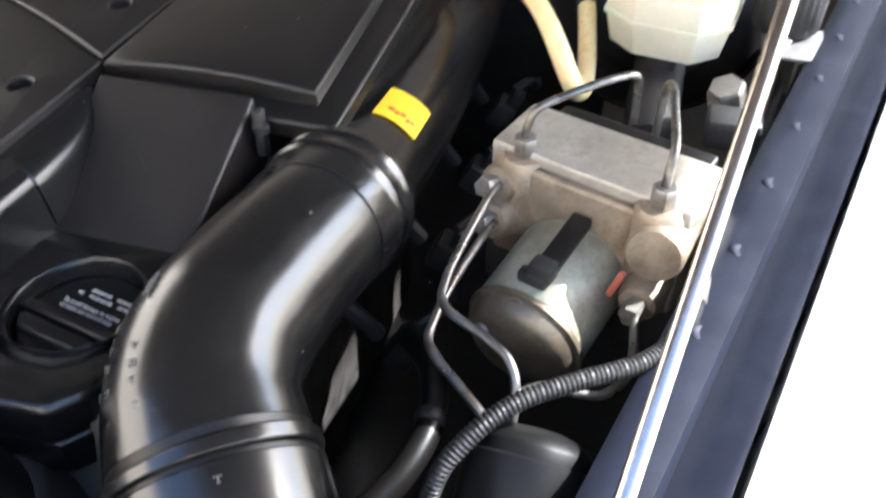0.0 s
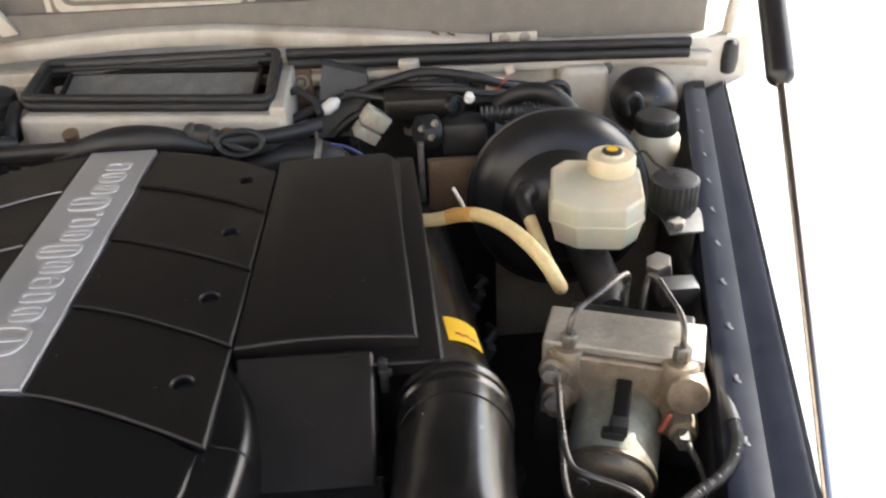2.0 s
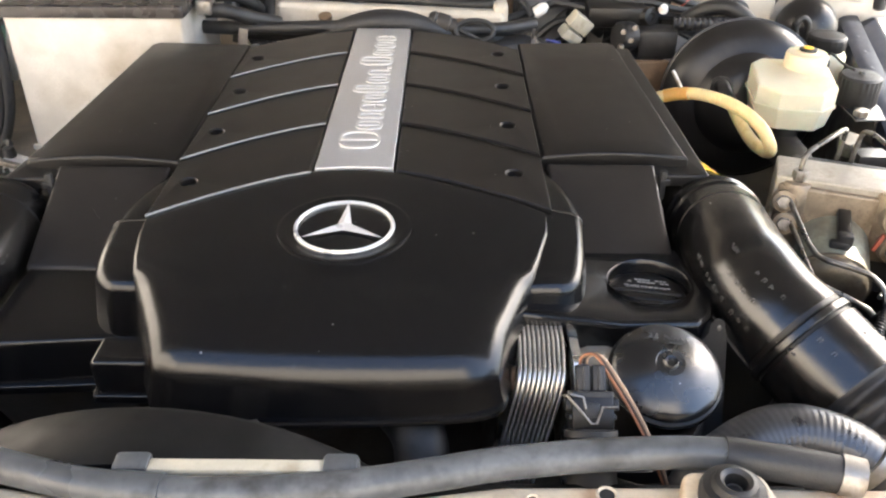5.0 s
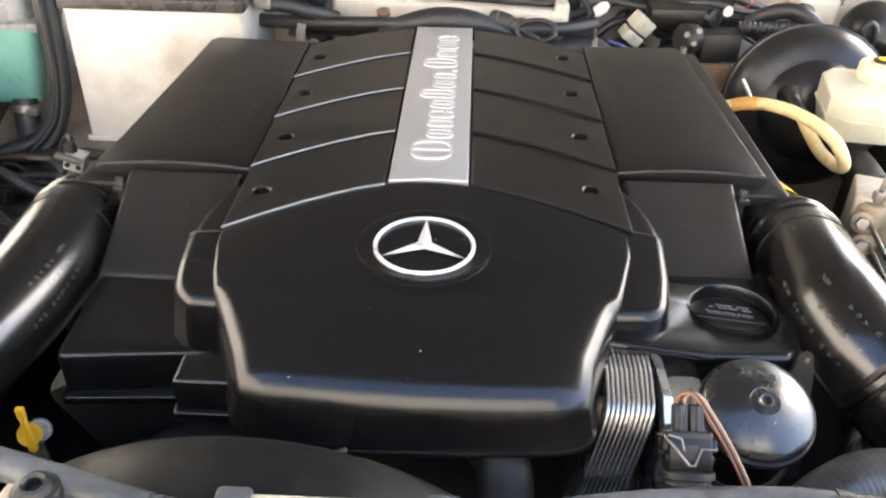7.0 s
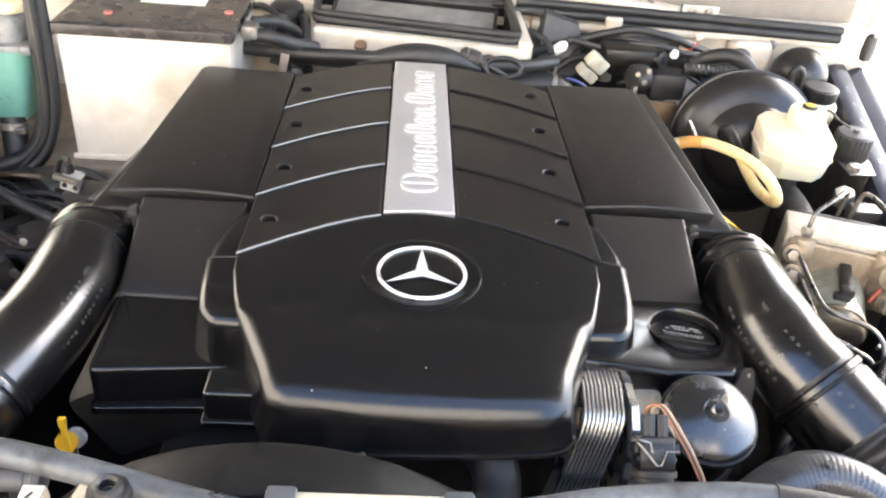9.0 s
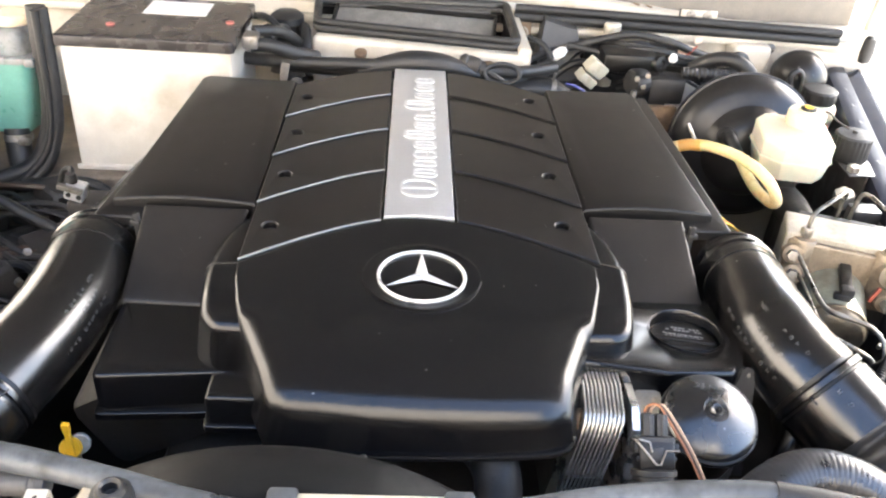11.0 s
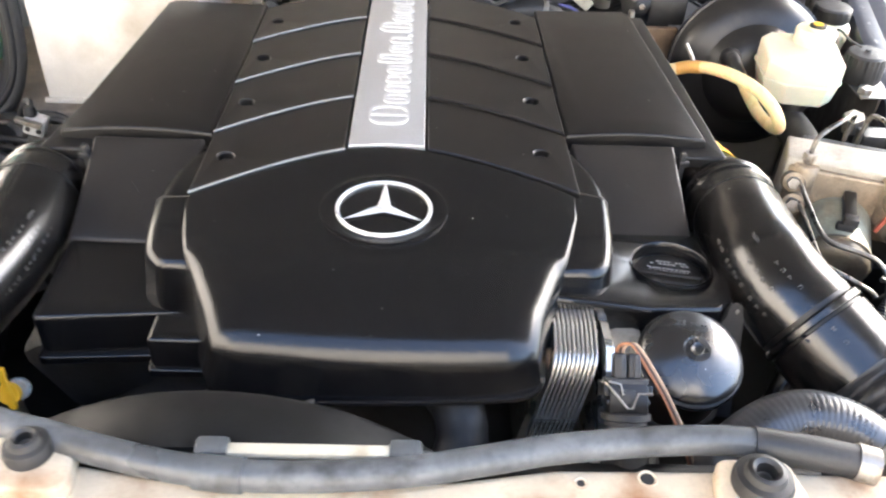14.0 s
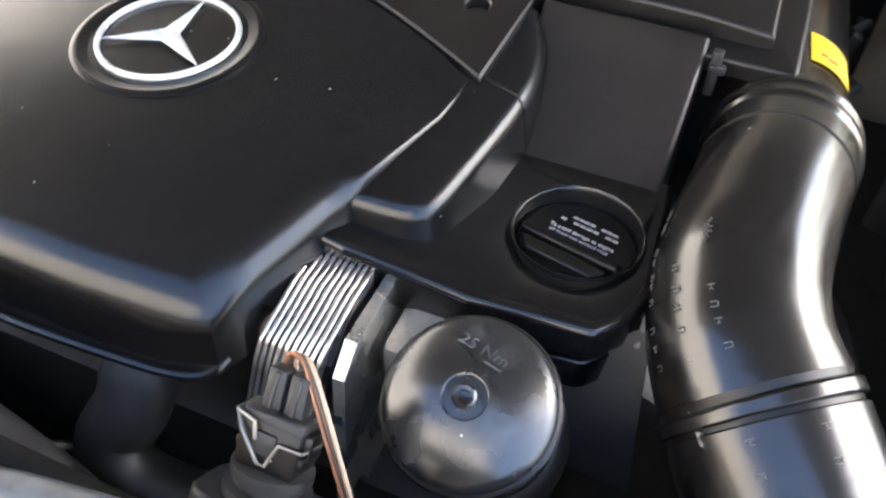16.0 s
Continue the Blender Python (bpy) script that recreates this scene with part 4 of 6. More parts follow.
filt = thing("oil_filter_housing", (0.24, -0.213, 0.82), "glossy black domed oil filter cap", "oil filter")
FM = Matrix.Translation((0.2404, -0.1739, 0.8168)) @ Matrix.Rotation(radians(22), 4, "X")
part("barrel", lathe([(0.036, 0.0), (0.036, 0.095), (0.0392, 0.098), (0.0392, 0.1025), (0.037, 0.104), (0.002, 0.1045)], 56, FM), COVER2, filt)
part("dome", lathe([(0.0372, 0.1045), (0.0377, 0.1055), (0.0376, 0.1072), (0.0362, 0.1092), (0.033, 0.1112), (0.027, 0.1143), (0.020, 0.1172), (0.014, 0.1191), (0.0100, 0.1200), (0.0093, 0.1196), (0.0056, 0.1198), (0.0052, 0.1216), (0.0042, 0.1226), (0.0028, 0.1222), (0.0022, 0.1206), (0.001, 0.1204)], 56, FM), DOME, filt, "glossy dome with a centre nub", sharp=30)
part("seal_ring", hoop([(0.0392, 0.0985), (0.0400, 0.0995), (0.0400, 0.1010), (0.0392, 0.1020)], FM, 48), DOME, filt)
# embossed print in lighter grey, which paints in the highlight on its relief
letters(filt, "moulded_print", "25 Nm", FM @ Matrix.Translation((0.0, 0.0215, 0.1168)) @ Matrix.Rotation(radians(-25), 4, "X") @ Matrix.Rotation(radians(-14), 4, "Z"), 0.0085, GREYRUB)
part("moulded_bar", box(0.009, 0.0008, 0.0006, 0.0002, FM @ Matrix.Translation((0.006, 0.0155, 0.1187)) @ Matrix.Rotation(radians(-20), 4, "X") @ Matrix.Rotation(radians(-14), 4, "Z"), 1), GREYRUB, filt)
part("base", lathe([(0.041, 0.0), (0.041, 0.045), (0.038, 0.05), (0.036, 0.051)], 40, FM), DARK, filt)

plug = thing("sensor_plug", (0.19, -0.245, 0.86), "black sensor connector with a wire clip and copper cable", "connector")
PM = aim((0.180, -0.287, 0.898), (0.0, 0.66, 0.75), math.pi) @ Matrix.Diagonal((1.08, 1.08, 1.0, 1))
part("socket", lathe([(0.0145, -0.02), (0.0145, 0.010), (0.0168, 0.011), (0.0168, 0.015), (0.0135, 0.016), (0.0135, 0.019), (0.0158, 0.020), (0.0158, 0.024), (0.012, 0.025)], 28, PM), RUBBER, plug)
part("body", box(0.025, 0.021, 0.022, 0.0025, PM @ Matrix.Translation((0, 0, 0.024))), COVER2, plug)
part("body_rib", box(0.028, 0.017, 0.0045, 0.0015, PM @ Matrix.Translation((0, 0, 0.030))), COVER2, plug)
part("shoulder", moved(pillow(fillet([(-0.0125, -0.0105), (0.0125, -0.0105), (0.0125, 0.0105), (-0.0125, 0.0105)], 0.002), 0.0485, 0.0445, 0.0015), PM), RUBBER, plug)
for dx_ in (-0.0046, 0.0046):
    part("prong_sleeve", box(0.0082, 0.0095, 0.0205, 0.0018, PM @ Matrix.Translation((dx_, -0.0015, 0.0445))), RUBBER, plug)
    part("prong_rib", box(0.0022, 0.0012, 0.018, 0.0005, PM @ Matrix.Translation((dx_, -0.0067, 0.046)), 1), RUBBER, plug)
part("latch_window", box(0.009, 0.003, 0.009, 0.0008, PM @ Matrix.Translation((-0.001, -0.0104, 0.032))), RUBBER, plug)
for side_ in (-1, 1):
    part("clip_lug", box(0.004, 0.012, 0.008, 0.001, PM @ Matrix.Translation((0.0135 * side_, -0.002, 0.036))), COVER2, plug)
part("wire_clip", sweep([PM @ Vector(p) for p in ((-0.0150, 0.006, 0.0455), (-0.0148, -0.0095, 0.0455), (-0.0105, -0.0122, 0.0400), (-0.0015, -0.0122, 0.0285), (0.0015, -0.0122, 0.0285), (0.0052, -0.0122, 0.0385), (0.0140, -0.0118, 0.0385), (0.0150, -0.004, 0.0385), (0.0150, 0.008, 0.0385))], 0.0008, 6, smooth=False), STEEL, plug)
part("wire_clip", sweep([PM @ Vector(p) for p in ((-0.0138, -0.0118, 0.0465), (-0.0060, -0.0122, 0.0445), (-0.0045, -0.0122, 0.0375))], 0.0008, 6, smooth=False), STEEL, plug)
part("foot", moved(pillow(fillet([(-0.026, -0.017), (0.034, -0.017), (0.034, 0.017), (-0.026, 0.017)], 0.012), 0.010, 0.0, 0.002), PM), RUBBER, plug)
part("foot_bolt", hexnut(0.0055, 0.006, PM @ Matrix.Translation((0.026, 0.0, 0.0095))), STEEL, plug)
tip = PM @ Vector((0, 0, 0.064))
for k, o in enumerate((0.0, 0.0022, 0.0044)):
    part("cable", sweep([tip + Vector((o - 0.006, 0, -0.004)), tip + Vector((o - 0.005, 0.003, 0.005)), tip + Vector((0.003 + o * 0.8, 0.001, 0.008)), (0.193 + o, -0.254, 0.943), (0.206 + o * 0.9, -0.267, 0.926), (0.219 + o * 0.8, -0.279, 0.903), (0.232 + o * 0.6, -0.286, 0.872)], 0.0010, 8), (COPPER, DARKWIRE, TANWIRE)[k], plug)

# ---- dipstick ----
dip = thing("dipstick", (-0.268, -0.215, 0.84), "yellow plastic dipstick handle on a steel tube", "dipstick")
part("handle", lathe([(0.008, -0.003), (0.009, -0.001), (0.009, 0.001), (0.008, 0.003)], 20, aim((-0.2735, -0.214, 0.861), (0.1, -1, 0.45))), DIPYEL, dip, "round yellow handle")
part("collar", lathe([(0.0078, -0.002), (0.0088, -0.001), (0.0088, 0.002), (0.0078, 0.003)], 20, aim((-0.2680, -0.209, 0.8615), (0.1, -1, 0.45))), SMOKE, dip, "grey plastic collar")
part("tab", rings([[(-0.271 + dx_ * w, -0.2185 + dy_, z) for dx_, dy_ in ((-1, -0.002), (1, -0.002), (1, 0.002), (-1, 0.002))] for z, w in ((0.850, 0.0026), (0.868, 0.0022), (0.882, 0.0017), (0.8835, 0.0026), (0.892, 0.0026))]), DIPYEL, dip)
part("shaft", sweep([(-0.272, -0.213, 0.858), (-0.276, -0.205, 0.82), (-0.28, -0.19, 0.72)], 0.005, 8), STEEL, dip)

# ---- nose: fan shroud, crossmember, hose ----
shroud = thing("fan_shroud", (-0.09, -0.29, 0.8), "curved matt black fan shroud", "fan shroud")
loops = []
for k in range(25):
    a = radians(35 + 110 * k / 24)
    row = []
    for r_, y_ in ((0.2165, -0.333), (0.2185, -0.326), (0.2185, -0.292), (0.216, -0.287), (0.206, -0.286), (0.206, -0.333)):
        row.append((-0.095 + r_ * math.cos(a), y_, 0.731 + r_ * math.sin(a)))
    loops.append(row)
part("ring", rings(loops), SHROUD, shroud)
part("panel", box(0.62, 0.012, 0.24, 0.004, Matrix.Translation((0, -0.305, 0.66))), SHROUD, shroud)
fan = thing("cooling_fan", (-0.087, -0.275, 0.6), "black plastic cooling fan at rest", "fan")
part("hub", lathe([(0.05, -0.02), (0.052, 0.0), (0.045, 0.02), (0.01, 0.024)], 24, aim((-0.087, -0.275, 0.75), (0, 1, 0))), DARK, fan)
for k in range(8):
    m = Matrix.Translation((-0.087, -0.275, 0.75)) @ Matrix.Rotation(2 * math.pi * k / 8 + 0.2, 4, "Y") @ Matrix.Translation((0, 0, 0.045)) @ Matrix.Rotation(0.6, 4, "Z")
    part("blade", box(0.05, 0.004, 0.125, 0.0015, m), RUBBER, fan)

cross = thing("front_crossmember", (0, -0.39, 0.86), "cream painted front crossmember with rust stains", "crossmember", kind="structure")
part("top_plate", pillow(fillet([(-0.55, -0.45), (0.55, -0.45), (0.5, -0.335), (0.21, -0.334), (0.12, -0.335), (0.06, -0.345), (-0.12, -0.345), (-0.16, -0.338), (-0.205, -0.338), (-0.212, -0.353), (-0.5, -0.356)], 0.006), 0.936, 0.86, 0.004), RUSTY, cross)
for x, y in ((-0.189, -0.339), (0.24, -0.353)):
    gm = thing("rubber_mount", (x, y, 0.935), "black rubber grommet mount on a cream bracket", "mount", "radiator mounts")
    part("bracket", pillow(fillet([(x - 0.03, y - 0.026), (x + 0.03, y - 0.026), (x + 0.022, y + 0.02), (x - 0.022, y + 0.02)], 0.01), 0.947, 0.934, 0.003), RUSTY, gm, "cream bracket")
    part("grommet", rings([[(x + q * (0.78 if x < 0 else 1.0) * math.cos(a), y + q * (0.78 if x < 0 else 1.0) * math.sin(a), z) for q, z in ((0.0175, 0.946), (0.018, 0.952), (0.0165, 0.956), (0.0125, 0.957), (0.011, 0.961), (0.0085, 0.962), (0.0062, 0.960), (0.0058, 0.946))] for a in [2 * math.pi * i / 28 for i in range(29)]], True, False, False), RUBBER, gm)
    part("sleeve", lathe([(0.0048, 0.0), (0.0048, 0.008), (0.0036, 0.008), (0.0034, 0.002)], 16, Matrix.Translation((x, y, 0.946))), STEEL, gm)
part("lower_plate", pillow(fillet([(-0.5, -0.36), (-0.205, -0.36), (-0.205, -0.322), (-0.24, -0.316), (-0.5, -0.31)], 0.006), 0.914, 0.86, 0.003), ZINC, cross, "bare grey lower plate")
slot_b = thing("slotted_bracket", (-0.24, -0.341, 0.914), "pale slotted strap on the crossmember", "bracket")
part("strap", rings([[(x0 + 0.0135 * q, y0, z0 - dz_) for q, dz_ in ((0, 0.0), (1, 0.0), (1, 0.003), (0, 0.003))] for x0, y0, z0 in ((-0.2480, -0.366, 0.942), (-0.2470, -0.350, 0.945), (-0.2462, -0.338, 0.945), (-0.2470, -0.3275, 0.944), (-0.2472, -0.3250, 0.939), (-0.2472, -0.3245, 0.914))]), CREAM, slot_b)
for y0 in (-0.3365, -0.3475):
    part("slot", box(0.0018, 0.006, 0.0012, 0.0004, Matrix.Translation((-0.2400, y0, 0.9446)) @ Matrix.Rotation(-0.5, 4, "Z"), 1), RUBBER, slot_b)
buf = thing("rubber_buffer", (-0.257, -0.314, 0.92), "dark grey rubber buffer behind the slotted strap", "buffer")
part("barrel", lathe([(0.006, 0.0), (0.0082, 0.0015), (0.0082, 0.022), (0.0074, 0.023), (0.0074, 0.026), (0.0085, 0.027), (0.0085, 0.033), (0.006, 0.0345)], 20, aim((-0.2745, -0.3135, 0.9325), (1, 0, 0))), GREYPL, buf)
part("foot", box(0.012, 0.012, 0.02, 0.002, Matrix.Translation((-0.258, -0.3135, 0.908))), RUBBER, buf)
bar = thing("shroud_bar", (-0.025, -0.337, 0.945), "pale plastic bar held by two dark clips", "bar")
part("strip", box(0.104, 0.009, 0.006, 0.002, Matrix.Translation((-0.026, -0.337, 0.947))), CREAMBAR, bar)
for x in (-0.083, 0.031):
    part("clip", box(0.02, 0.014, 0.011, 0.003, Matrix.Translation((x, -0.336, 0.944))), GREYRUB, bar)
    part("clip_foot", box(0.026, 0.02, 0.006, 0.002, Matrix.Translation((x + 0.003, -0.340, 0.940))), GREYRUB, bar)
vent = thing("vent_hose", (0, -0.335, 0.93), "long weathered grey rubber hose across the nose", "hose")
part("hose", sweep([(-0.40, -0.285, 0.94), (-0.33, -0.294, 0.944), (-0.276, -0.303, 0.947), (-0.234, -0.312, 0.947), (-0.183, -0.326, 0.947), (-0.15, -0.336, 0.947), (-0.1, -0.348, 0.947), (-0.039, -0.353, 0.947), (0.03, -0.348, 0.947), (0.08, -0.338, 0.947), (0.123, -0.329, 0.947), (0.19, -0.321, 0.947), (0.25, -0.3205, 0.946), (0.31, -0.332, 0.943)], 0.0094, 16, 8), GREYRUB, vent)
part("sleeve", sweep([(0.245, -0.3205, 0.946), (0.28, -0.326, 0.9448), (0.31, -0.332, 0.943)], 0.0108, 14, 5), RUBBER, vent)
part("collar", sweep([(-0.09, -0.3497, 0.947), (-0.075, -0.3515, 0.947), (-0.062, -0.3525, 0.947)], 0.0106, 14, 4), GREYRUB, vent)
part("end_band", sweep([(0.306, -0.331, 0.9432), (0.318, -0.3345, 0.9425)], 0.0118, 16, 4), STEEL, vent)
rad = thing("radiator_hose", (0.31, -0.26, 0.85), "ribbed black coolant hose bending down", "hose")
part("hose", sweep([(0.232, -0.305, 0.84), (0.258, -0.280, 0.881), (0.304, -0.260, 0.9005), (0.352, -0.268, 0.894), (0.39, -0.295, 0.86)], corrugated(0.0205, 56, 0.00018), 24, 90), RADHOSE, rad)
part("clamp", lathe([(0.0208, -0.005), (0.0222, -0.004), (0.0222, 0.004), (0.0208, 0.005)], 30, aim((0.361, -0.2725, 0.889), (0.72, -0.42, -0.54))), STEEL, rad, "steel hose clamp")
for x, y, r_ in ((0.177, -0.3415, 0.005), (0.136, -0.3455, 0.0032), (-0.12, -0.378, 0.005)):
    part("drain_hole", hoop([(r_, 0), (r_ + 0.0015, 0.0006), (r_ + 0.0005, 0.0012), (r_ - 0.0008, 0.0002)], Matrix.Translation((x, y, 0.936)), 18), RUSTY, cross)
    part("hole_shadow_plate", lathe([(r_, 0), (r_ - 0.0005, 0.0005), (0.001, 0.0006)], 16, Matrix.Translation((x, y, 0.9358))), RUBBER, cross, "dark open hole")
fatw = thing("thermostat_hose", (0.06, -0.25, 0.72), "fat black coolant hose bending down before the engine", "hose")
part("hose", sweep([(0.04, -0.20, 0.888), (0.066, -0.226, 0.874), (0.072, -0.245, 0.855), (0.066, -0.262, 0.838), (0.078, -0.272, 0.824), (0.105, -0.270, 0.812), (0.14, -0.262, 0.80)], 0.0195, 24, 8), RUBBER, fatw)
part("clamp", lathe([(0.0198, -0.005), (0.0212, -0.004), (0.0212, 0.004), (0.0198, 0.005)], 28, aim((0.1215, -0.2665, 0.8065), (1, 0.2, -0.34))), STEEL, fatw)



# ---- brake hydraulics on the inner wing ----
ENDCAP = mat("grimy_brown_metal", (0.2, 0.165, 0.115), 0.45, metal=0.5, vary=0.25, bump=0.2, bscale=300, dirt=(0.08, 0.06, 0.04), amount=0.5, dscale=30)
abs_unit = thing("abs_unit", (0.484, 0.085, 0.84), "dull aluminium brake hydraulic unit with oxidised pump motor", "hydraulic unit")
AM = Matrix.Translation((0.480, 0.083, 0)) @ Matrix.Rotation(radians(-19), 4, "Z")
part("valve_block", moved(pillow(fillet([(-0.062, -0.02), (0.063, -0.02), (0.064, 0.03), (-0.062, 0.03)], 0.003), 0.9155, 0.84, 0.0022), AM), ALU, abs_unit, "dull machined valve block")
part("cast_front", moved(pillow(fillet([(-0.052, -0.027), (0.058, -0.027), (0.062, -0.0195), (-0.06, -0.0195)], 0.003), 0.909, 0.842, 0.003), AM), CASTALU, abs_unit, "brown-stained cast front")
part("rear_cover", moved(pillow(fillet([(-0.046, 0.0304), (0.055, 0.0304), (0.055, 0.044), (-0.046, 0.044)], 0.003), 0.9125, 0.836, 0.002), AM), COVER2, abs_unit)
MM = AM @ aim((0.002, -0.022, 0.851), (0.0, -1, -0.16))
mot = part("pump_motor", lathe([(0.030, -0.01), (0.0345, 0.0), (0.0355, 0.004), (0.0355, 0.056), (0.035, 0.058), (0.002, 0.0585)], 40, MM), MOTOR, abs_unit, "oxidised pump motor can", sharp=30)
part("end_cap", lathe([(0.035, 0.0585), (0.0368, 0.0595), (0.0368, 0.0625), (0.0345, 0.064), (0.0325, 0.07), (0.028, 0.0745), (0.022, 0.0765), (0.012, 0.078), (0.001, 0.0782)], 40, MM), ENDCAP, mot, "grimy brown end cap", sharp=30)
part("motor_nub", hexnut(0.006, 0.006, AM @ aim((0.0, -0.087, 0.869), (0, -1, 0.25)), 12), TAN, mot)
part("motor_nub", hexnut(0.005, 0.005, AM @ aim((-0.016, -0.096, 0.849), (0, -1, 0.0)), 12), STEEL, mot)
strap = part("motor_strap", box(0.0125, 0.05, 0.008, 0.002, AM @ Matrix.Translation((0.0055, -0.052, 0.8835)) @ Matrix.Rotation(radians(9), 4, "X")), COVER2, abs_unit, "black plastic wiring strap")
part("strap_clip", merge(box(0.018, 0.008, 0.008, 0.002, AM @ Matrix.Translation((0.002, -0.077, 0.8775))), box(0.014, 0.012, 0.012, 0.002, AM @ Matrix.Translation((0.0055, -0.074, 0.8805)))), RUBBER, strap)
for x, y, z, h in ((-0.041, -0.017, 0.9085, 0.011), (0.046, -0.02, 0.911, 0.012)):
    b = part("port_boss", lathe([(0.0145, -0.05), (0.0145, -0.004), (0.012, 0.0), (0.008, 0.0005)], 20, AM @ Matrix.Translation((x, y, z + 0.003))), CASTALU, abs_unit)
    part("pipe_nut", hexnut(0.0072, h, AM @ Matrix.Translation((x, y, z + 0.004))), STEEL, b)
for x, y, z, d in ((-0.050, -0.026, 0.892, (-0.1, -1, 0.4)), (-0.046, -0.036, 0.873, (-0.1, -1, 0.4)), (0.052, -0.042, 0.866, (0.1, -1, 0.1))):
    b = part("port_boss", lathe([(0.0125, -0.025), (0.0125, 0.004), (0.0105, 0.008), (0.006, 0.0085)], 18, AM @ aim((x, y, z), d)), CASTALU, abs_unit)
    part("pipe_nut", hexnut(0.0068, 0.014, AM @ aim(Vector((x, y, z)) + Vector(d).normalized() * 0.007, d)), STEEL, b)
part("blank_plug", lathe([(0.016, -0.03), (0.0165, 0.008), (0.015, 0.011), (0.002, 0.012)], 24, AM @ aim((0.052, -0.030, 0.894), (0.12, -1, 0.2))), CASTALU, abs_unit)
part("red_tag", box(0.004, 0.004, 0.02, 0.001, AM @ Matrix.Translation((0.036, -0.05, 0.866)) @ Matrix.Rotation(0.3, 4, "Y")), mat("faded_red_paint", (0.4, 0.1, 0.06), 0.6), abs_unit)
part("mount_bracket", moved(pillow(fillet([(-0.068, -0.015), (0.068, -0.015), (0.068, 0.035), (-0.068, 0.035)], 0.006), 0.8405, 0.80, 0.003), AM), DARK, abs_unit)

BR = 0.0025
for pts in (((0.4357, 0.0803, 0.918), (0.436, 0.081, 0.930), (0.442, 0.086, 0.941), (0.465, 0.1, 0.949), (0.484, 0.117, 0.9495), (0.492, 0.125, 0.945), (0.4935, 0.13, 0.925), (0.494, 0.135, 0.88)),
            ((0.517, 0.0492, 0.918), (0.517, 0.051, 0.935), (0.518, 0.062, 0.945), (0.515, 0.092, 0.948), (0.513, 0.115, 0.947), (0.509, 0.126, 0.938), (0.508, 0.132, 0.88)),
            ((0.4245, 0.064, 0.8985), (0.4215, 0.046, 0.9), (0.417, 0.005, 0.8985), (0.4155, -0.022, 0.897), (0.42, -0.038, 0.896), (0.445, -0.052, 0.894), (0.458, -0.06, 0.89), (0.464, -0.073, 0.88), (0.463, -0.09, 0.85)),
            ((0.425, 0.053, 0.8795), (0.422, 0.034, 0.882), (0.416, -0.005, 0.883), (0.413, -0.035, 0.881), (0.416, -0.052, 0.879), (0.44, -0.072, 0.874), (0.453, -0.083, 0.867), (0.458, -0.1, 0.84)),
            ((0.514, 0.022, 0.868), (0.514, 0.002, 0.869), (0.515, -0.03, 0.868), (0.505, -0.047, 0.866), (0.49, -0.052, 0.868), (0.475, -0.055, 0.872), (0.464, -0.065, 0.874))):
    bp = thing("brake_pipe", pts[0], "thin bent steel brake pipe", "brake pipe", "brake pipes of the hydraulic unit")
    part("tube", sweep(pts, BR, 10, 7), PIPE, bp)
cond = thing("cable_conduit", (0.52, -0.03, 0.88), "black corrugated cable conduit", "conduit")
part("plain_run", sweep([(0.61, 0.33, 0.85), (0.581, 0.2, 0.87), (0.564, 0.124, 0.88), (0.553, 0.059, 0.888), (0.545, 0.017, 0.893), (0.541, -0.004, 0.896)], 0.0056, 12, 8), RUBBER, cond)
part("ribbed_run", sweep([(0.542, 0.0, 0.896), (0.536, -0.025, 0.897), (0.519, -0.05, 0.898), (0.49, -0.071, 0.899), (0.466, -0.088, 0.896), (0.448, -0.106, 0.886), (0.437, -0.122, 0.868), (0.432, -0.145, 0.82)], corrugated(0.0040, 95, 0.0009), 14, 66), RUBBER, cond)
breather = thing("breather_hose", (0.40, -0.06, 0.78), "black rubber breather hose looping down beside the intake pipe", "hose")
part("tube", sweep([(0.380, 0.02, 0.80), (0.402, -0.005, 0.806), (0.412, -0.04, 0.803), (0.405, -0.075, 0.796), (0.388, -0.10, 0.785), (0.37, -0.12, 0.765), (0.355, -0.135, 0.73)], 0.0085, 14, 7), COVER2, breather)
part("clip", lathe([(0.0088, -0.004), (0.0098, -0.003), (0.0098, 0.003), (0.0088, 0.004)], 18, aim((0.4115, -0.04, 0.803), (0.0, -1, -0.12))), DARK, breather)
pump = thing("auxiliary_pump", (0.478, -0.105, 0.79), "round black pump body below the conduit", "pump")
PM_ = aim((0.477, -0.087, 0.866), (-0.05, -1, -0.6))
part("body", lathe([(0.001, -0.0085), (0.012, -0.008), (0.020, -0.006), (0.026, -0.003), (0.0285, 0.0), (0.0295, 0.002), (0.0295, 0.007), (0.0315, 0.008), (0.0315, 0.044), (0.030, 0.047), (0.002, 0.0475)], 36, PM_), SHROUD, pump, sharp=30)
part("outlet", lathe([(0.0125, 0.045), (0.0125, 0.085), (0.0145, 0.086), (0.0145, 0.1)], 20, PM_ @ Matrix.Translation((0.004, 0.0, 0.0))), COVER2, pump)
part("bracket", box(0.05, 0.012, 0.05, 0.003, Matrix.Translation((0.478, -0.105, 0.79))), DARK, pump)

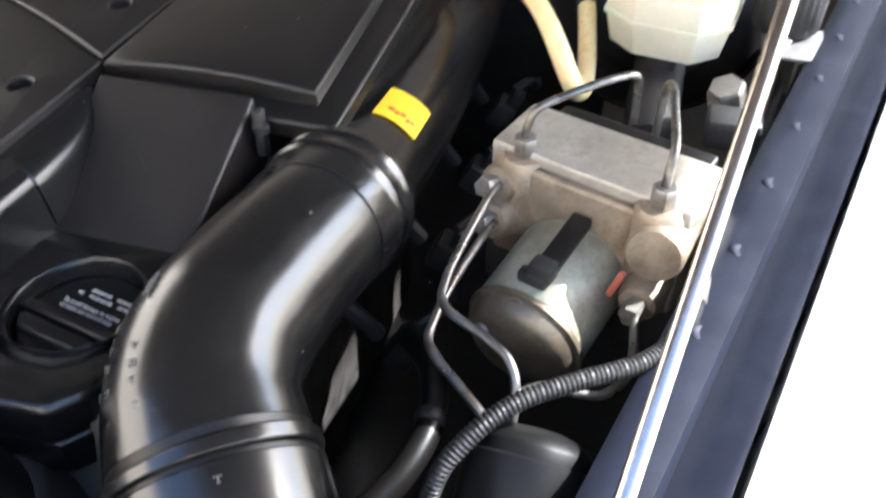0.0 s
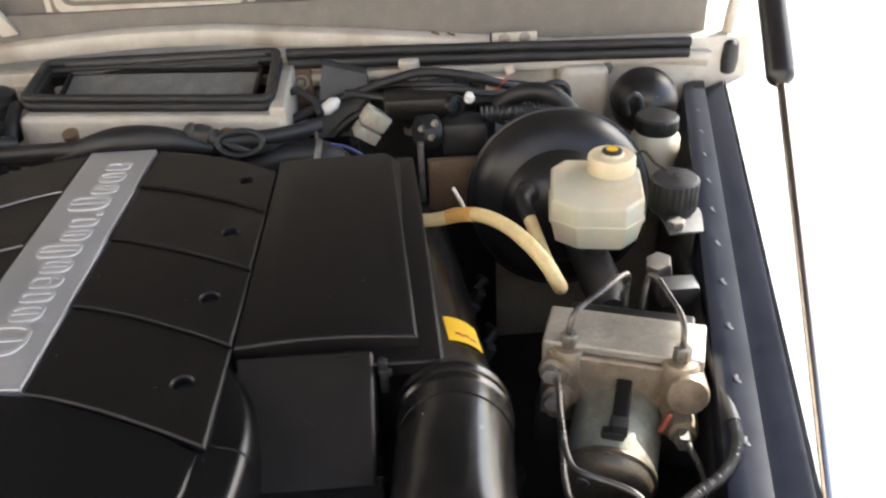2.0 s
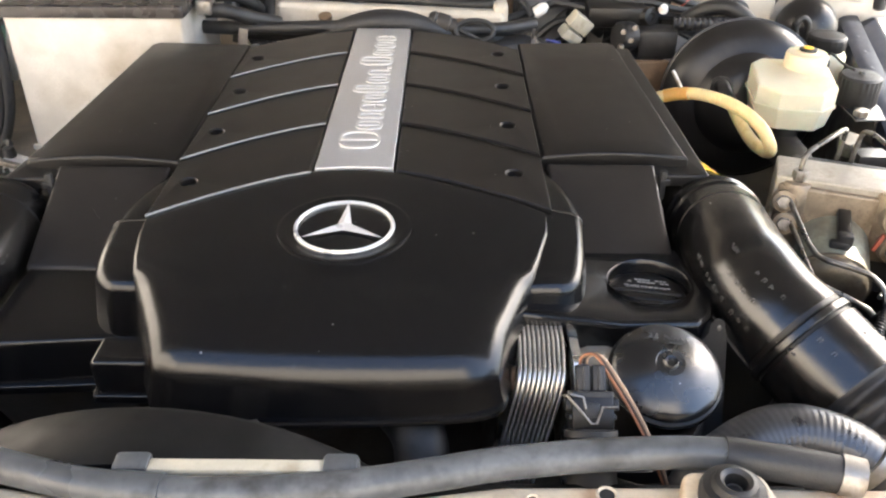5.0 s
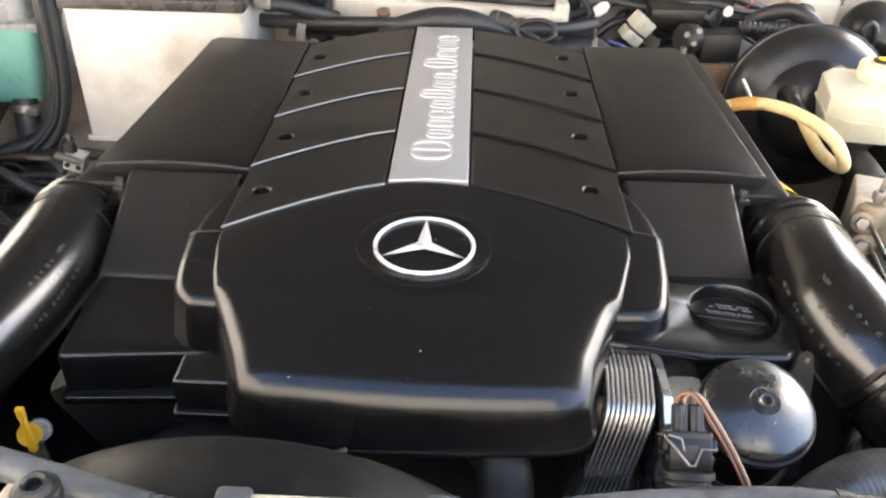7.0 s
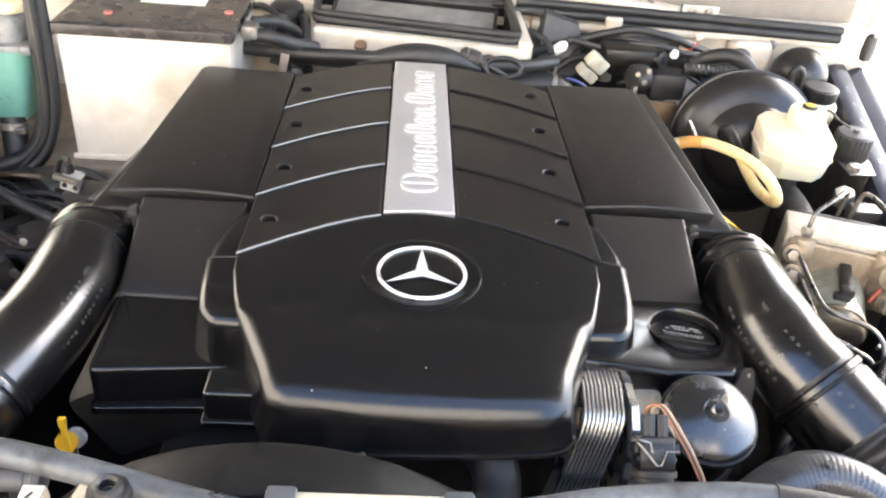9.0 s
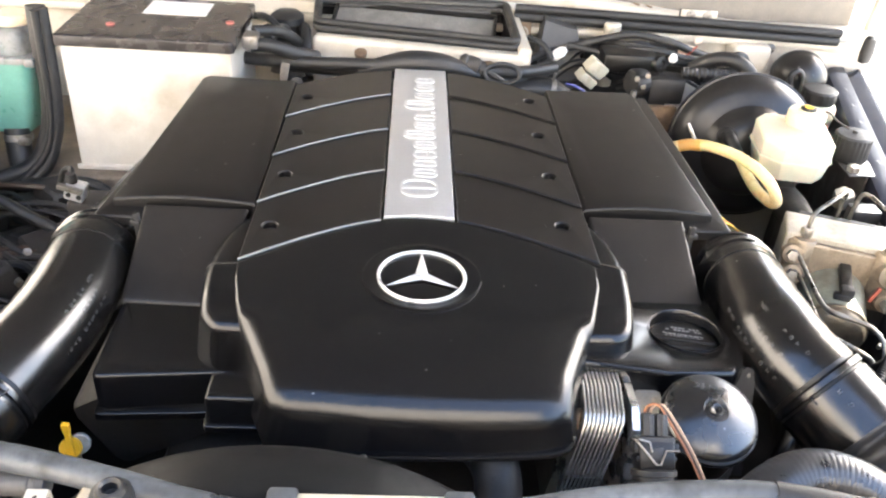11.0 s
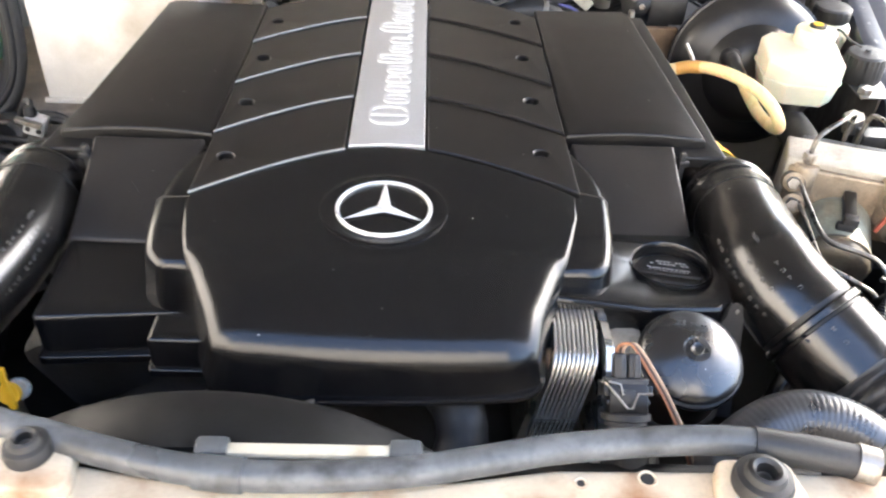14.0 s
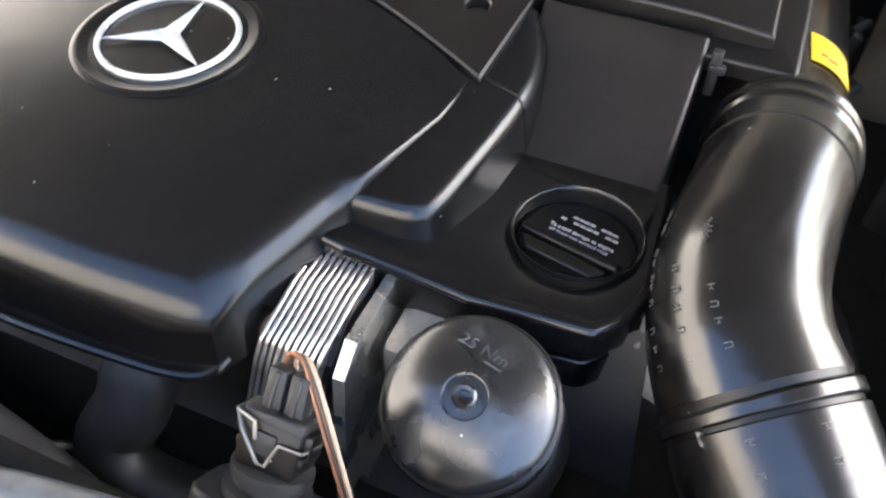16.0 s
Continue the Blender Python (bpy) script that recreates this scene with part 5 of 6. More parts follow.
# ---- brake booster, master cylinder and reservoirs ----
boost = thing("brake_booster", (0.497, 0.52, 0.72), "large black enamelled brake booster", "brake booster")
BM = aim((0.493, 0.437, 0.853), (-0.1, -1, 0.22)) @ Matrix.Diagonal((0.89, 0.89, 0.75, 1))
part("shell", lathe([(0.112, -0.06), (0.119, -0.035), (0.121, -0.004), (0.1232, -0.003), (0.1236, -0.001), (0.1232, 0.001), (0.120, 0.0022), (0.117, 0.014), (0.109, 0.03), (0.096, 0.041), (0.083, 0.046), (0.076, 0.05), (0.070, 0.062), (0.060, 0.077), (0.046, 0.087), (0.03, 0.091), (0.002, 0.092)], 56, BM), BLACKPAINT, boost, "black enamelled domed shell", sharp=30)
part("vacuum_port", merge(lathe([(0.014, 0), (0.014, 0.01), (0.012, 0.014)], 18, aim((0.449, 0.392, 0.888), (-0.2, -0.9, 0.3))), sweep([(0.448, 0.388, 0.889), (0.440, 0.362, 0.899), (0.436, 0.342, 0.9035), (0.437, 0.328, 0.9), (0.440, 0.316, 0.8955)], lambda q: 0.0115 - 0.004 * q, 16, 6)), RUBBER, boost)
master = thing("master_cylinder", (0.507, 0.33, 0.82), "dark cast master cylinder under its reservoir", "master cylinder")
part("cylinder", lathe([(0.02, 0), (0.021, 0.16), (0.018, 0.2), (0.012, 0.21)], 20, aim((0.505, 0.42, 0.845), (0, -1, 0.02))), DARK, master)
part("neck", lathe([(0.012, 0), (0.012, 0.05)], 14, Matrix.Translation((0.505, 0.29, 0.85))), RUBBER, master)

resv = thing("brake_fluid_reservoir", (0.515, 0.31, 0.876), "yellowed translucent brake fluid reservoir with round cap", "reservoir")
RM = Matrix.Translation((0.513, 0.316, 0)) @ Matrix.Rotation(radians(-9), 4, "Z")
oct_ = [(-0.026, -0.052), (0.022, -0.052), (0.042, -0.03), (0.042, 0.03), (0.03, 0.05), (-0.036, 0.05), (-0.051, 0.03), (-0.051, -0.034)]
part("upper_half", moved(pillow(fillet(oct_, 0.004), 0.936, 0.908, 0.004, lambda x, y, z: z - 0.12 * max(0, -y)), RM), RESIN, resv, sharp=30)
part("seam", moved(pillow(fillet([(x * 1.035, y * 1.03) for x, y in oct_], 0.004), 0.9095, 0.9055, 0.001, cap=1), RM), RESIN, resv)
part("lower_half", moved(pillow(fillet(oct_, 0.004), 0.907, 0.8815, 0.001, cap=1, low=[(x * 0.9, y * 0.9) for x, y in fillet(oct_, 0.004)]), RM), RESIN, resv, sharp=30)
rcap = part("cap", lathe([(0.0238, 0), (0.0248, 0.002), (0.0248, 0.017), (0.0232, 0.0195), (0.013, 0.0198), (0.0118, 0.021), (0.010, 0.0225), (0.001, 0.0228)], 40, Matrix.Translation((0.528, 0.338, 0.9345)), lambda a, r, z: r + (0.0006 * math.cos(20 * a) if 0.0015 < z < 0.016 else 0)), CAPRES, resv, "ribbed yellowed cap")
part("cap_button", lathe([(0.0105, 0), (0.0105, 0.003), (0.008, 0.004), (0.001, 0.0035)], 20, Matrix.Translation((0.528, 0.338, 0.956))), RUBBER, rcap)
part("cap_mark", lathe([(0.006, 0), (0.006, 0.0012), (0.001, 0.0014)], 16, Matrix.Translation((0.528, 0.338, 0.9595))), YELLOW, rcap)
part("level_plug", box(0.016, 0.022, 0.016, 0.003, Matrix.Translation((0.556, 0.358, 0.925))), RUBBER, resv)
part("level_lead", sweep([(0.556, 0.365, 0.93), (0.567, 0.36, 0.945), (0.575, 0.34, 0.94), (0.585, 0.325, 0.937)], 0.0016, 6), RUBBER, resv)

vac = thing("vacuum_hose", (0.40, 0.27, 0.9), "yellowed translucent vacuum hose with a brass tee", "hose")
part("hose", sweep([(0.322, 0.322, 0.898), (0.3436, 0.3115, 0.9045), (0.364, 0.305, 0.9120), (0.384, 0.290, 0.9185), (0.404, 0.261, 0.9235), (0.421, 0.227, 0.924), (0.4355, 0.201, 0.9155), (0.4450, 0.193, 0.901), (0.4515, 0.2005, 0.886), (0.453, 0.228, 0.8755), (0.450, 0.262, 0.874), (0.4445, 0.297, 0.884), (0.439, 0.322, 0.898)], 0.0072, 18, 8), HOSE, vac)
part("tee_pin", sweep([(0.371, 0.302, 0.919), (0.366, 0.307, 0.928), (0.3595, 0.313, 0.939)], 0.0025, 10), STEEL, vac)
part("tee_sleeve", sweep([(0.353, 0.3085, 0.9080), (0.366, 0.3038, 0.9128), (0.378, 0.2945, 0.9167)], 0.0078, 16, 5), AMBER, vac, "amber tee sleeve")

valve = thing("pressure_switch", (0.554, 0.229, 0.86), "tilted silver hexagonal pressure switch", "switch")
part("hex_head", hexnut(0.0135, 0.02, aim((0.556, 0.232, 0.872), (-0.25, -0.25, 1))), STEEL, valve)
part("stem", lathe([(0.008, -0.04), (0.008, 0.0)], 12, aim((0.556, 0.232, 0.874), (-0.25, -0.25, 1))), DARK, valve)
part("plug_box", box(0.035, 0.024, 0.022, 0.003, Matrix.Translation((0.558, 0.185, 0.872))), RUBBER, valve)
knob = thing("ribbed_cap", (0.589, 0.30, 0.89), "black ribbed cap on a zinc bracket", "cap")
part("cap", lathe([(0.0235, 0), (0.0245, 0.002), (0.0245, 0.033), (0.022, 0.036), (0.004, 0.037), (0.003, 0.04), (0.001, 0.04)], 48, Matrix.Translation((0.591, 0.318, 0.898)), lambda a, r, z: r + (0.0007 * math.cos(24 * a) if 0.001 < z < 0.034 else 0)), RUBBER, knob)
part("bracket", box(0.045, 0.05, 0.003, 0.001, Matrix.Translation((0.597, 0.294, 0.893))), ZINC, knob)
part("bracket_bolt", hexnut(0.0095, 0.008, Matrix.Translation((0.584, 0.281, 0.896))), STEEL, knob)
part("bracket_leg", box(0.003, 0.05, 0.06, 0.001, Matrix.Translation((0.6, 0.294, 0.834))), DARK, knob)
small = thing("clutch_reservoir", (0.627, 0.51, 0.85), "small cream reservoir with black ribbed lid", "reservoir")
part("bottle", lathe([(0.024, -0.03), (0.027, 0.0), (0.031, 0.02), (0.031, 0.034), (0.026, 0.042), (0.022, 0.043)], 32, Matrix.Translation((0.629, 0.515, 0.857))), RESIN, small)
part("lid", lathe([(0.025, 0), (0.0265, 0.002), (0.0265, 0.018), (0.024, 0.021), (0.001, 0.0215)], 40, Matrix.Translation((0.629, 0.515, 0.899)), lambda a, r, z: r + (0.0007 * math.cos(22 * a) if 0.001 < z < 0.019 else 0)), RUBBER, small)
ball = thing("pressure_sphere", (0.668, 0.655, 0.85), "glossy black pressure accumulator sphere", "accumulator")
part("sphere", lathe([(0.0455 * math.sin(math.pi * k / 20) + 0.0003, -0.0455 * math.cos(math.pi * k / 20)) for k in range(21)], 36, Matrix.Translation((0.645, 0.632, 0.8935))), BLACKPAINT, ball)
part("belt", lathe([(0.045, -0.005), (0.0464, -0.0025), (0.0464, 0.0025), (0.045, 0.005)], 36, Matrix.Translation((0.645, 0.632, 0.8935)) @ Matrix.Rotation(0.5, 4, "X")), BLACKPAINT, ball)
part("stalk", lathe([(0.012, -0.1), (0.012, -0.045)], 12, Matrix.Translation((0.645, 0.632, 0.8935))), DARK, ball)
part("loop_hose", sweep([(0.606, 0.57, 0.90), (0.603, 0.57, 0.918), (0.612, 0.572, 0.926), (0.622, 0.574, 0.918), (0.626, 0.575, 0.895)], 0.005, 10), RUBBER, ball)

# ---- rear centre: fresh-air box, relays, looms ----
airbox = thing("fresh_air_box", (0.0, 0.62, 0.88), "open cream metal air box with black rubber seal", "air box")
sq0 = [(-0.157, 0.574), (0.152, 0.531), (0.146, 0.688), (-0.165, 0.688)]
sq = fillet(sq0, 0.012, 6)
part("wall", rings([[(x, y, z) for x, y in lp] for lp, z in ((sq, 0.85), (sq, 0.955), (inset(sq, 0.004), 0.955), (inset(sq, 0.004), 0.85))], True, False, False), COVER2, airbox)
part("floor", rings([[(x, y, z) for x, y in inset(sq, 0.003)] for z in (0.905, 0.909)]), RUBBER, airbox)
FP = Matrix.Translation((-0.008, 0.632, 0.9405)) @ Matrix.Rotation(radians(-7), 4, "Z") @ Matrix.Rotation(radians(22), 4, "X")
part("filter_panel", box(0.256, 0.078, 0.004, 0.001, FP), FELT, airbox, "dusty grey filter panel")
for bx, by, dx_, dy_ in ((0, 0.041, 0.266, 0.008), (0, -0.041, 0.266, 0.008), (0.131, 0, 0.006, 0.082), (-0.131, 0, 0.006, 0.082)):
    part("filter_frame", box(dx_, dy_, 0.009, 0.002, FP @ Matrix.Translation((bx, by, -0.001))), COVER2, airbox)
for k in range(2):
    part("inner_ledge", box(0.27 - 0.02 * k, 0.004, 0.006, 0.002, Matrix.Translation((-0.005, 0.683 - 0.007 * k, 0.968 - 0.010 * k))), GREYPL, airbox)
for dz, rr_ in ((0.955, 0.0068), (0.965, 0.0058)):
    pts = [(x, y, dz + 0.06 * (y - 0.56)) for x, y in sq]
    part("rubber_seal", sweep(pts + pts[:1], rr_, 10, smooth=False), RUBBER, airbox, "black rubber seal")
part("front_panel", pillow(fillet([(-0.163, 0.553), (0.168, 0.507), (0.168, 0.535), (-0.158, 0.58)], 0.008), 0.949, 0.80, 0.009, steps=6), CREAM, airbox, "cream pressed front panel")
part("side_panel", pillow(fillet([(0.152, 0.515), (0.172, 0.512), (0.168, 0.685), (0.152, 0.685)], 0.004), 0.958, 0.80, 0.004), CREAM, airbox)
for x in (-0.085, 0.075, 0.105):
    part("hose_stub", lathe([(0.008, -0.03), (0.008, 0.012), (0.0095, 0.014), (0.0095, 0.02), (0.006, 0.022)], 14, aim((x, 0.502 - 0.14 * x, 0.925), (0, -0.35, 1))), TAN, airbox)

loom = thing("wiring_loom", (0, 0.47, 0.92), "black taped wiring loom along the bulkhead", "cable loom")
part("main_run", sweep([(-0.36, 0.55, 0.925), (-0.27, 0.50, 0.93), (-0.17, 0.47, 0.937), (-0.07, 0.455, 0.944), (0.02, 0.455, 0.944), (0.10, 0.47, 0.938), (0.16, 0.49, 0.932), (0.21, 0.52, 0.93)], 0.0095, 12, 8), RUBBER, loom)
part("second_run", sweep([(-0.2, 0.50, 0.925), (-0.1, 0.475, 0.93), (0.0, 0.47, 0.932), (0.1, 0.485, 0.926), (0.17, 0.51, 0.91)], 0.013, 12, 8), RUBBER, loom)
part("taped_hump", sweep([(-0.085, 0.457, 0.934), (-0.05, 0.456, 0.943), (-0.01, 0.455, 0.951), (0.03, 0.456, 0.950), (0.062, 0.46, 0.942), (0.09, 0.465, 0.932)], lambda q: 0.009 + 0.008 * math.sin(math.pi * q), 16, 7), RUBBER, loom)
part("loop", sweep([(0.124 + 0.026 * math.cos(a), 0.458 + 0.006 * math.sin(a), 0.939 + 0.0125 * math.sin(a)) for a in [2 * math.pi * k / 14 for k in range(15)]], 0.0038, 8, 4), RUBBER, loom)
part("wiper_lead", sweep([(0.155, 0.575, 0.91), (0.2038, 0.598, 0.9235), (0.258, 0.60, 0.9405), (0.3057, 0.60, 0.9550), (0.347, 0.60, 0.9620), (0.4066, 0.60, 0.9525), (0.44, 0.605, 0.940), (0.48, 0.62, 0.925)], 0.0062, 10), RUBBER, loom)
part("thick_bend", sweep([(0.435, 0.56, 0.925), (0.458, 0.548, 0.944), (0.482, 0.538, 0.951), (0.505, 0.53, 0.944), (0.522, 0.525, 0.925), (0.53, 0.525, 0.90)], 0.0115, 14, 7), RUBBER, loom)
for pts in (((0.33, 0.58, 0.945), (0.38, 0.57, 0.948), (0.42, 0.575, 0.938), (0.47, 0.60, 0.925), (0.50, 0.63, 0.90)), ((0.44, 0.55, 0.925), (0.47, 0.56, 0.935), (0.505, 0.57, 0.948), (0.525, 0.575, 0.940), (0.53, 0.58, 0.91)),
            ((0.24, 0.60, 0.94), (0.29, 0.585, 0.935), (0.33, 0.57, 0.93), (0.37, 0.56, 0.935)), ((0.17, 0.60, 0.945), (0.18, 0.585, 0.952), (0.2, 0.57, 0.945), (0.21, 0.555, 0.93)),
            ((0.27, 0.65, 0.93), (0.31, 0.62, 0.94), (0.35, 0.6, 0.945), (0.4, 0.6, 0.94))):
    part("branch", sweep(pts, 0.005, 8, 7), RUBBER, loom)
part("red_lead", sweep([(0.430, 0.600, 0.924), (0.438, 0.600, 0.934), (0.452, 0.604, 0.947)], 0.0018, 6), mat("red_lead", (0.45, 0.1, 0.06), 0.5), loom)
part("red_lead", sweep([(0.30, 0.57, 0.945), (0.32, 0.56, 0.94), (0.335, 0.55, 0.93)], 0.001, 6), mat("red_wire", (0.35, 0.08, 0.06), 0.5), loom)

rnd = random.Random(11)
for k in range(14):
    x0, z0 = rnd.uniform(0.26, 0.43), rnd.uniform(0.90, 0.95)
    y0 = rnd.uniform(0.57, 0.65)
    dx0 = rnd.uniform(0.05, 0.1)
    part("branch", sweep([(x0 - dx0, y0 + rnd.uniform(-0.02, 0.02), z0 - rnd.uniform(0.01, 0.04)), (x0 - dx0 * 0.4, y0 + rnd.uniform(-0.02, 0.01), z0), (x0 + dx0 * 0.3, y0 + rnd.uniform(-0.01, 0.02), z0 + rnd.uniform(-0.006, 0.008)), (x0 + dx0, y0 + rnd.uniform(-0.01, 0.03), z0 - rnd.uniform(0.0, 0.03))], rnd.choice((0.0022, 0.003, 0.0045, 0.006)), 8, 7), RUBBER, loom)
for k in range(7):
    part("tape_wrap", box(rnd.uniform(0.018, 0.04), rnd.uniform(0.015, 0.03), rnd.uniform(0.015, 0.028), 0.005, Matrix.Translation((rnd.uniform(0.29, 0.44), rnd.uniform(0.60, 0.65), rnd.uniform(0.89, 0.918))) @ Matrix.Rotation(rnd.uniform(-0.6, 0.6), 4, "Z"), 2), RUBBER, loom)

rcon = thing("round_connector", (0.085, 0.47, 0.93), "rusty dark round cable connector beside the loom", "connector")
part("barrel", lathe([(0.008, -0.004), (0.0125, 0.0), (0.0135, 0.004), (0.012, 0.007), (0.0135, 0.010), (0.0135, 0.024), (0.011, 0.027), (0.0115, 0.034), (0.006, 0.036)], 22, aim((0.064, 0.468, 0.951), (1, 0, -0.3))), DARK, rcon)
part("tail", sweep([(0.098, 0.467, 0.941), (0.112, 0.464, 0.934), (0.13, 0.468, 0.922)], 0.0042, 8), RUBBER, rcon)
fat = thing("heater_hose", (0.19, 0.505, 0.88), "fat black heater hose with wire clamps", "hose")
part("hose", sweep([(0.10, 0.495, 0.875), (0.14, 0.50, 0.892), (0.18, 0.503, 0.899), (0.212, 0.505, 0.893), (0.232, 0.508, 0.872), (0.238, 0.51, 0.83)], 0.021, 18, 7), RUBBER, fat)
part("clamp", lathe([(0.0218, -0.004), (0.0228, -0.003), (0.0228, 0.003), (0.0218, 0.004)], 22, aim((0.205, 0.5045, 0.895), (1, 0, -0.2))), STEEL, fat)
part("clamp_pin", sweep([(0.207, 0.498, 0.915), (0.208, 0.496, 0.931)], 0.0022, 6), STEEL, fat)
part("blue_lead", sweep([(0.225, 0.49, 0.917), (0.243, 0.488, 0.913), (0.262, 0.487, 0.90), (0.27, 0.487, 0.885)], 0.0022, 8), mat("blue_lead", (0.05, 0.06, 0.22), 0.45), fat)

wcon = thing("white_connector", (0.275, 0.54, 0.91), "tilted off-white two-part cable connector", "connector")
WM = Matrix.Translation((0.2715, 0.54, 0.9175)) @ Matrix.Rotation(radians(38), 4, "Y") @ Matrix.Rotation(radians(15), 4, "Z")
part("housing", box(0.034, 0.02, 0.022, 0.002, WM), CREAMBAR, wcon)
part("housing", box(0.032, 0.022, 0.016, 0.002, WM @ Matrix.Translation((0.001, 0, -0.019))), CREAMBAR, wcon)
part("lead", sweep([WM @ Vector((0, 0, -0.02)), (0.26, 0.545, 0.87), (0.26, 0.55, 0.83)], 0.006, 8), RUBBER, wcon)
wt = thing("white_tab", (0.222, 0.565, 0.925), "small white plastic plug on the loom", "plug")
part("tab", lathe([(0.004, -0.014), (0.0085, -0.008), (0.0085, 0.006), (0.004, 0.013)], 14, aim((0.222, 0.565, 0.937), (0.8, 0, 0.6))), LABEL, wt)
cone = thing("wiper_motor_cover", (0.25, 0.665, 0.88), "dark grey tapered cover over the wiper motor", "cover")
part("cover", rings([[(0.194, 0.61, 0.875), (0.276, 0.61, 0.875), (0.276, 0.682, 0.875), (0.194, 0.682, 0.875)], [(0.200, 0.625, 0.905), (0.270, 0.625, 0.905), (0.270, 0.682, 0.91), (0.200, 0.682, 0.91)], [(0.203, 0.632, 0.93), (0.268, 0.632, 0.925), (0.268, 0.681, 0.935), (0.203, 0.681, 0.94)], [(0.2085, 0.65, 0.962), (0.265, 0.652, 0.946), (0.265, 0.680, 0.950), (0.2085, 0.680, 0.966)]]), GREYPL, cone)
part("rusty_plate", box(0.028, 0.006, 0.056, 0.002, Matrix.Translation((0.1765, 0.676, 0.898))), TAN, cone, "rusty bolt plate")
part("plate_bolt", merge(hexnut(0.006, 0.007, aim((0.1755, 0.672, 0.932), (0, -1, 0.2))), hoop([(0.0105, 0), (0.0105, 0.003), (0.0075, 0.003), (0.0075, 0)], aim((0.1755, 0.673, 0.932), (0, -1, 0.2)))), STEEL, cone)

relay = thing("vacuum_valve_block", (0.38, 0.54, 0.88), "black vacuum valve block with bright terminals", "valve block")
part("upper_body", box(0.085, 0.05, 0.03, 0.005, Matrix.Translation((0.332, 0.565, 0.918))), COVER2, relay)
part("lower_body", box(0.056, 0.04, 0.042, 0.006, Matrix.Translation((0.388, 0.53, 0.882))), RUBBER, relay)
part("side_drum", lathe([(0.02, 0), (0.021, 0.004), (0.021, 0.02), (0.018, 0.024), (0.002, 0.025)], 24, aim((0.352, 0.525, 0.912), (-0.9, -0.4, 0.1))), RUBBER, relay)
for dx_, dz in ((0.0, 0.0), (0.012, -0.012), (-0.002, -0.022), (0.016, 0.006)):
    part("terminal", hexnut(0.0042, 0.010, aim((0.336 + dx_, 0.505, 0.925 + dz), (-0.3, -1, 0.2))), STEEL, relay)
part("white_nub", lathe([(0.006, 0), (0.007, 0.004), (0.005, 0.01), (0.001, 0.011)], 14, aim((0.397, 0.545, 0.942), (0, -0.5, 1))), LABEL, relay)
part("ribbed_hose", sweep([(0.41, 0.525, 0.93), (0.45, 0.52, 0.932), (0.50, 0.535, 0.93)], corrugated(0.0085, 14, 0.002), 12, 26), RUBBER, relay)
part("bracket", box(0.065, 0.012, 0.07, 0.003, Matrix.Translation((0.372, 0.50, 0.815))), TAN, relay, "brown rusty bracket")
part("bracket_leg", box(0.008, 0.01, 0.08, 0.002, Matrix.Translation((0.332, 0.495, 0.83))), STEEL, relay)
part("end_drum", lathe([(0.013, -0.03), (0.0145, -0.028), (0.0145, 0.0), (0.0125, 0.003), (0.006, 0.0035), (0.005, 0.001), (0.001, 0.001)], 22, aim((0.379, 0.542, 0.936), (0.5, -0.8, 0.2))), COVER2, relay)
post = thing("bulkhead_pipe", (0.325, 0.668, 0.86), "cream painted pipe stub on the bulkhead", "pipe")
part("stub", lathe([(0.013, -0.06), (0.013, 0.035), (0.0145, 0.037), (0.0145, 0.046), (0.012, 0.049)], 18, Matrix.Translation((0.325, 0.668, 0.91))), CREAM, post)
part("band", lathe([(0.0138, 0), (0.0142, 0.001), (0.0142, 0.006), (0.0138, 0.007)], 18, Matrix.Translation((0.325, 0.668, 0.925))), TAN, post)
bulk = thing("bulkhead_stiffener", (0.57, 0.68, 0.87), "cream pressed bulkhead bracket with bolt", "bracket")
part("pressing", pillow(fillet([(0.535, 0.655), (0.60, 0.655), (0.605, 0.692), (0.53, 0.692)], 0.01), 0.935, 0.83, 0.01), CREAM, bulk)
part("bolt", hexnut(0.0085, 0.008, aim((0.601, 0.672, 0.926), (0, -0.8, 0.8))), STEEL, bulk)
pk = thing("paper_tag", (0.47, 0.62, 0.93), "pale paper tag tucked among the cables", "tag")
PAPER = mat("pale_pink_paper", (0.66, 0.53, 0.43), 0.6)
part("tag", box(0.027, 0.005, 0.028, 0.002, Matrix.Translation((0.434, 0.610, 0.919)) @ Matrix.Rotation(0.25, 4, "Y")), PAPER, pk)
part("tag_end", box(0.012, 0.005, 0.012, 0.002, Matrix.Translation((0.459, 0.62, 0.946)) @ Matrix.Rotation(-0.3, 4, "Y")), PAPER, pk)

# ---- rear left: battery and neighbours ----
batt = thing("battery", (-0.367, 0.48, 0.785), "white car battery with dark lid and paper label", "battery")
bp_ = [(-0.482, 0.397), (-0.254, 0.397), (-0.254, 0.57), (-0.482, 0.57)]
part("case", pillow(fillet(bp_, 0.004), 0.974, 0.788, 0.002), BATT, batt, "white plastic case")
part("foot_ledge", box(0.236, 0.006, 0.008, 0.002, Matrix.Translation((-0.368, 0.3945, 0.788))), BATT, batt)
part("lid", pillow(fillet([(-0.487, 0.392), (-0.249, 0.392), (-0.249, 0.575), (-0.487, 0.575)], 0.005), 0.988, 0.973, 0.003), BATTOP, batt, "dark plastic lid")
part("label", box(0.09, 0.06, 0.0008, 0, Matrix.Translation((-0.352, 0.528, 0.988))), LABEL, batt, "white paper label")
for x in (-0.425, -0.268):
    part("vent_plug", lathe([(0.006, 0), (0.006, 0.002), (0.001, 0.0025)], 14, Matrix.Translation((x, 0.443 if x < -0.4 else 0.475, 0.988))), mat("faded_red_plastic", (0.5, 0.17, 0.14), 0.4), batt)
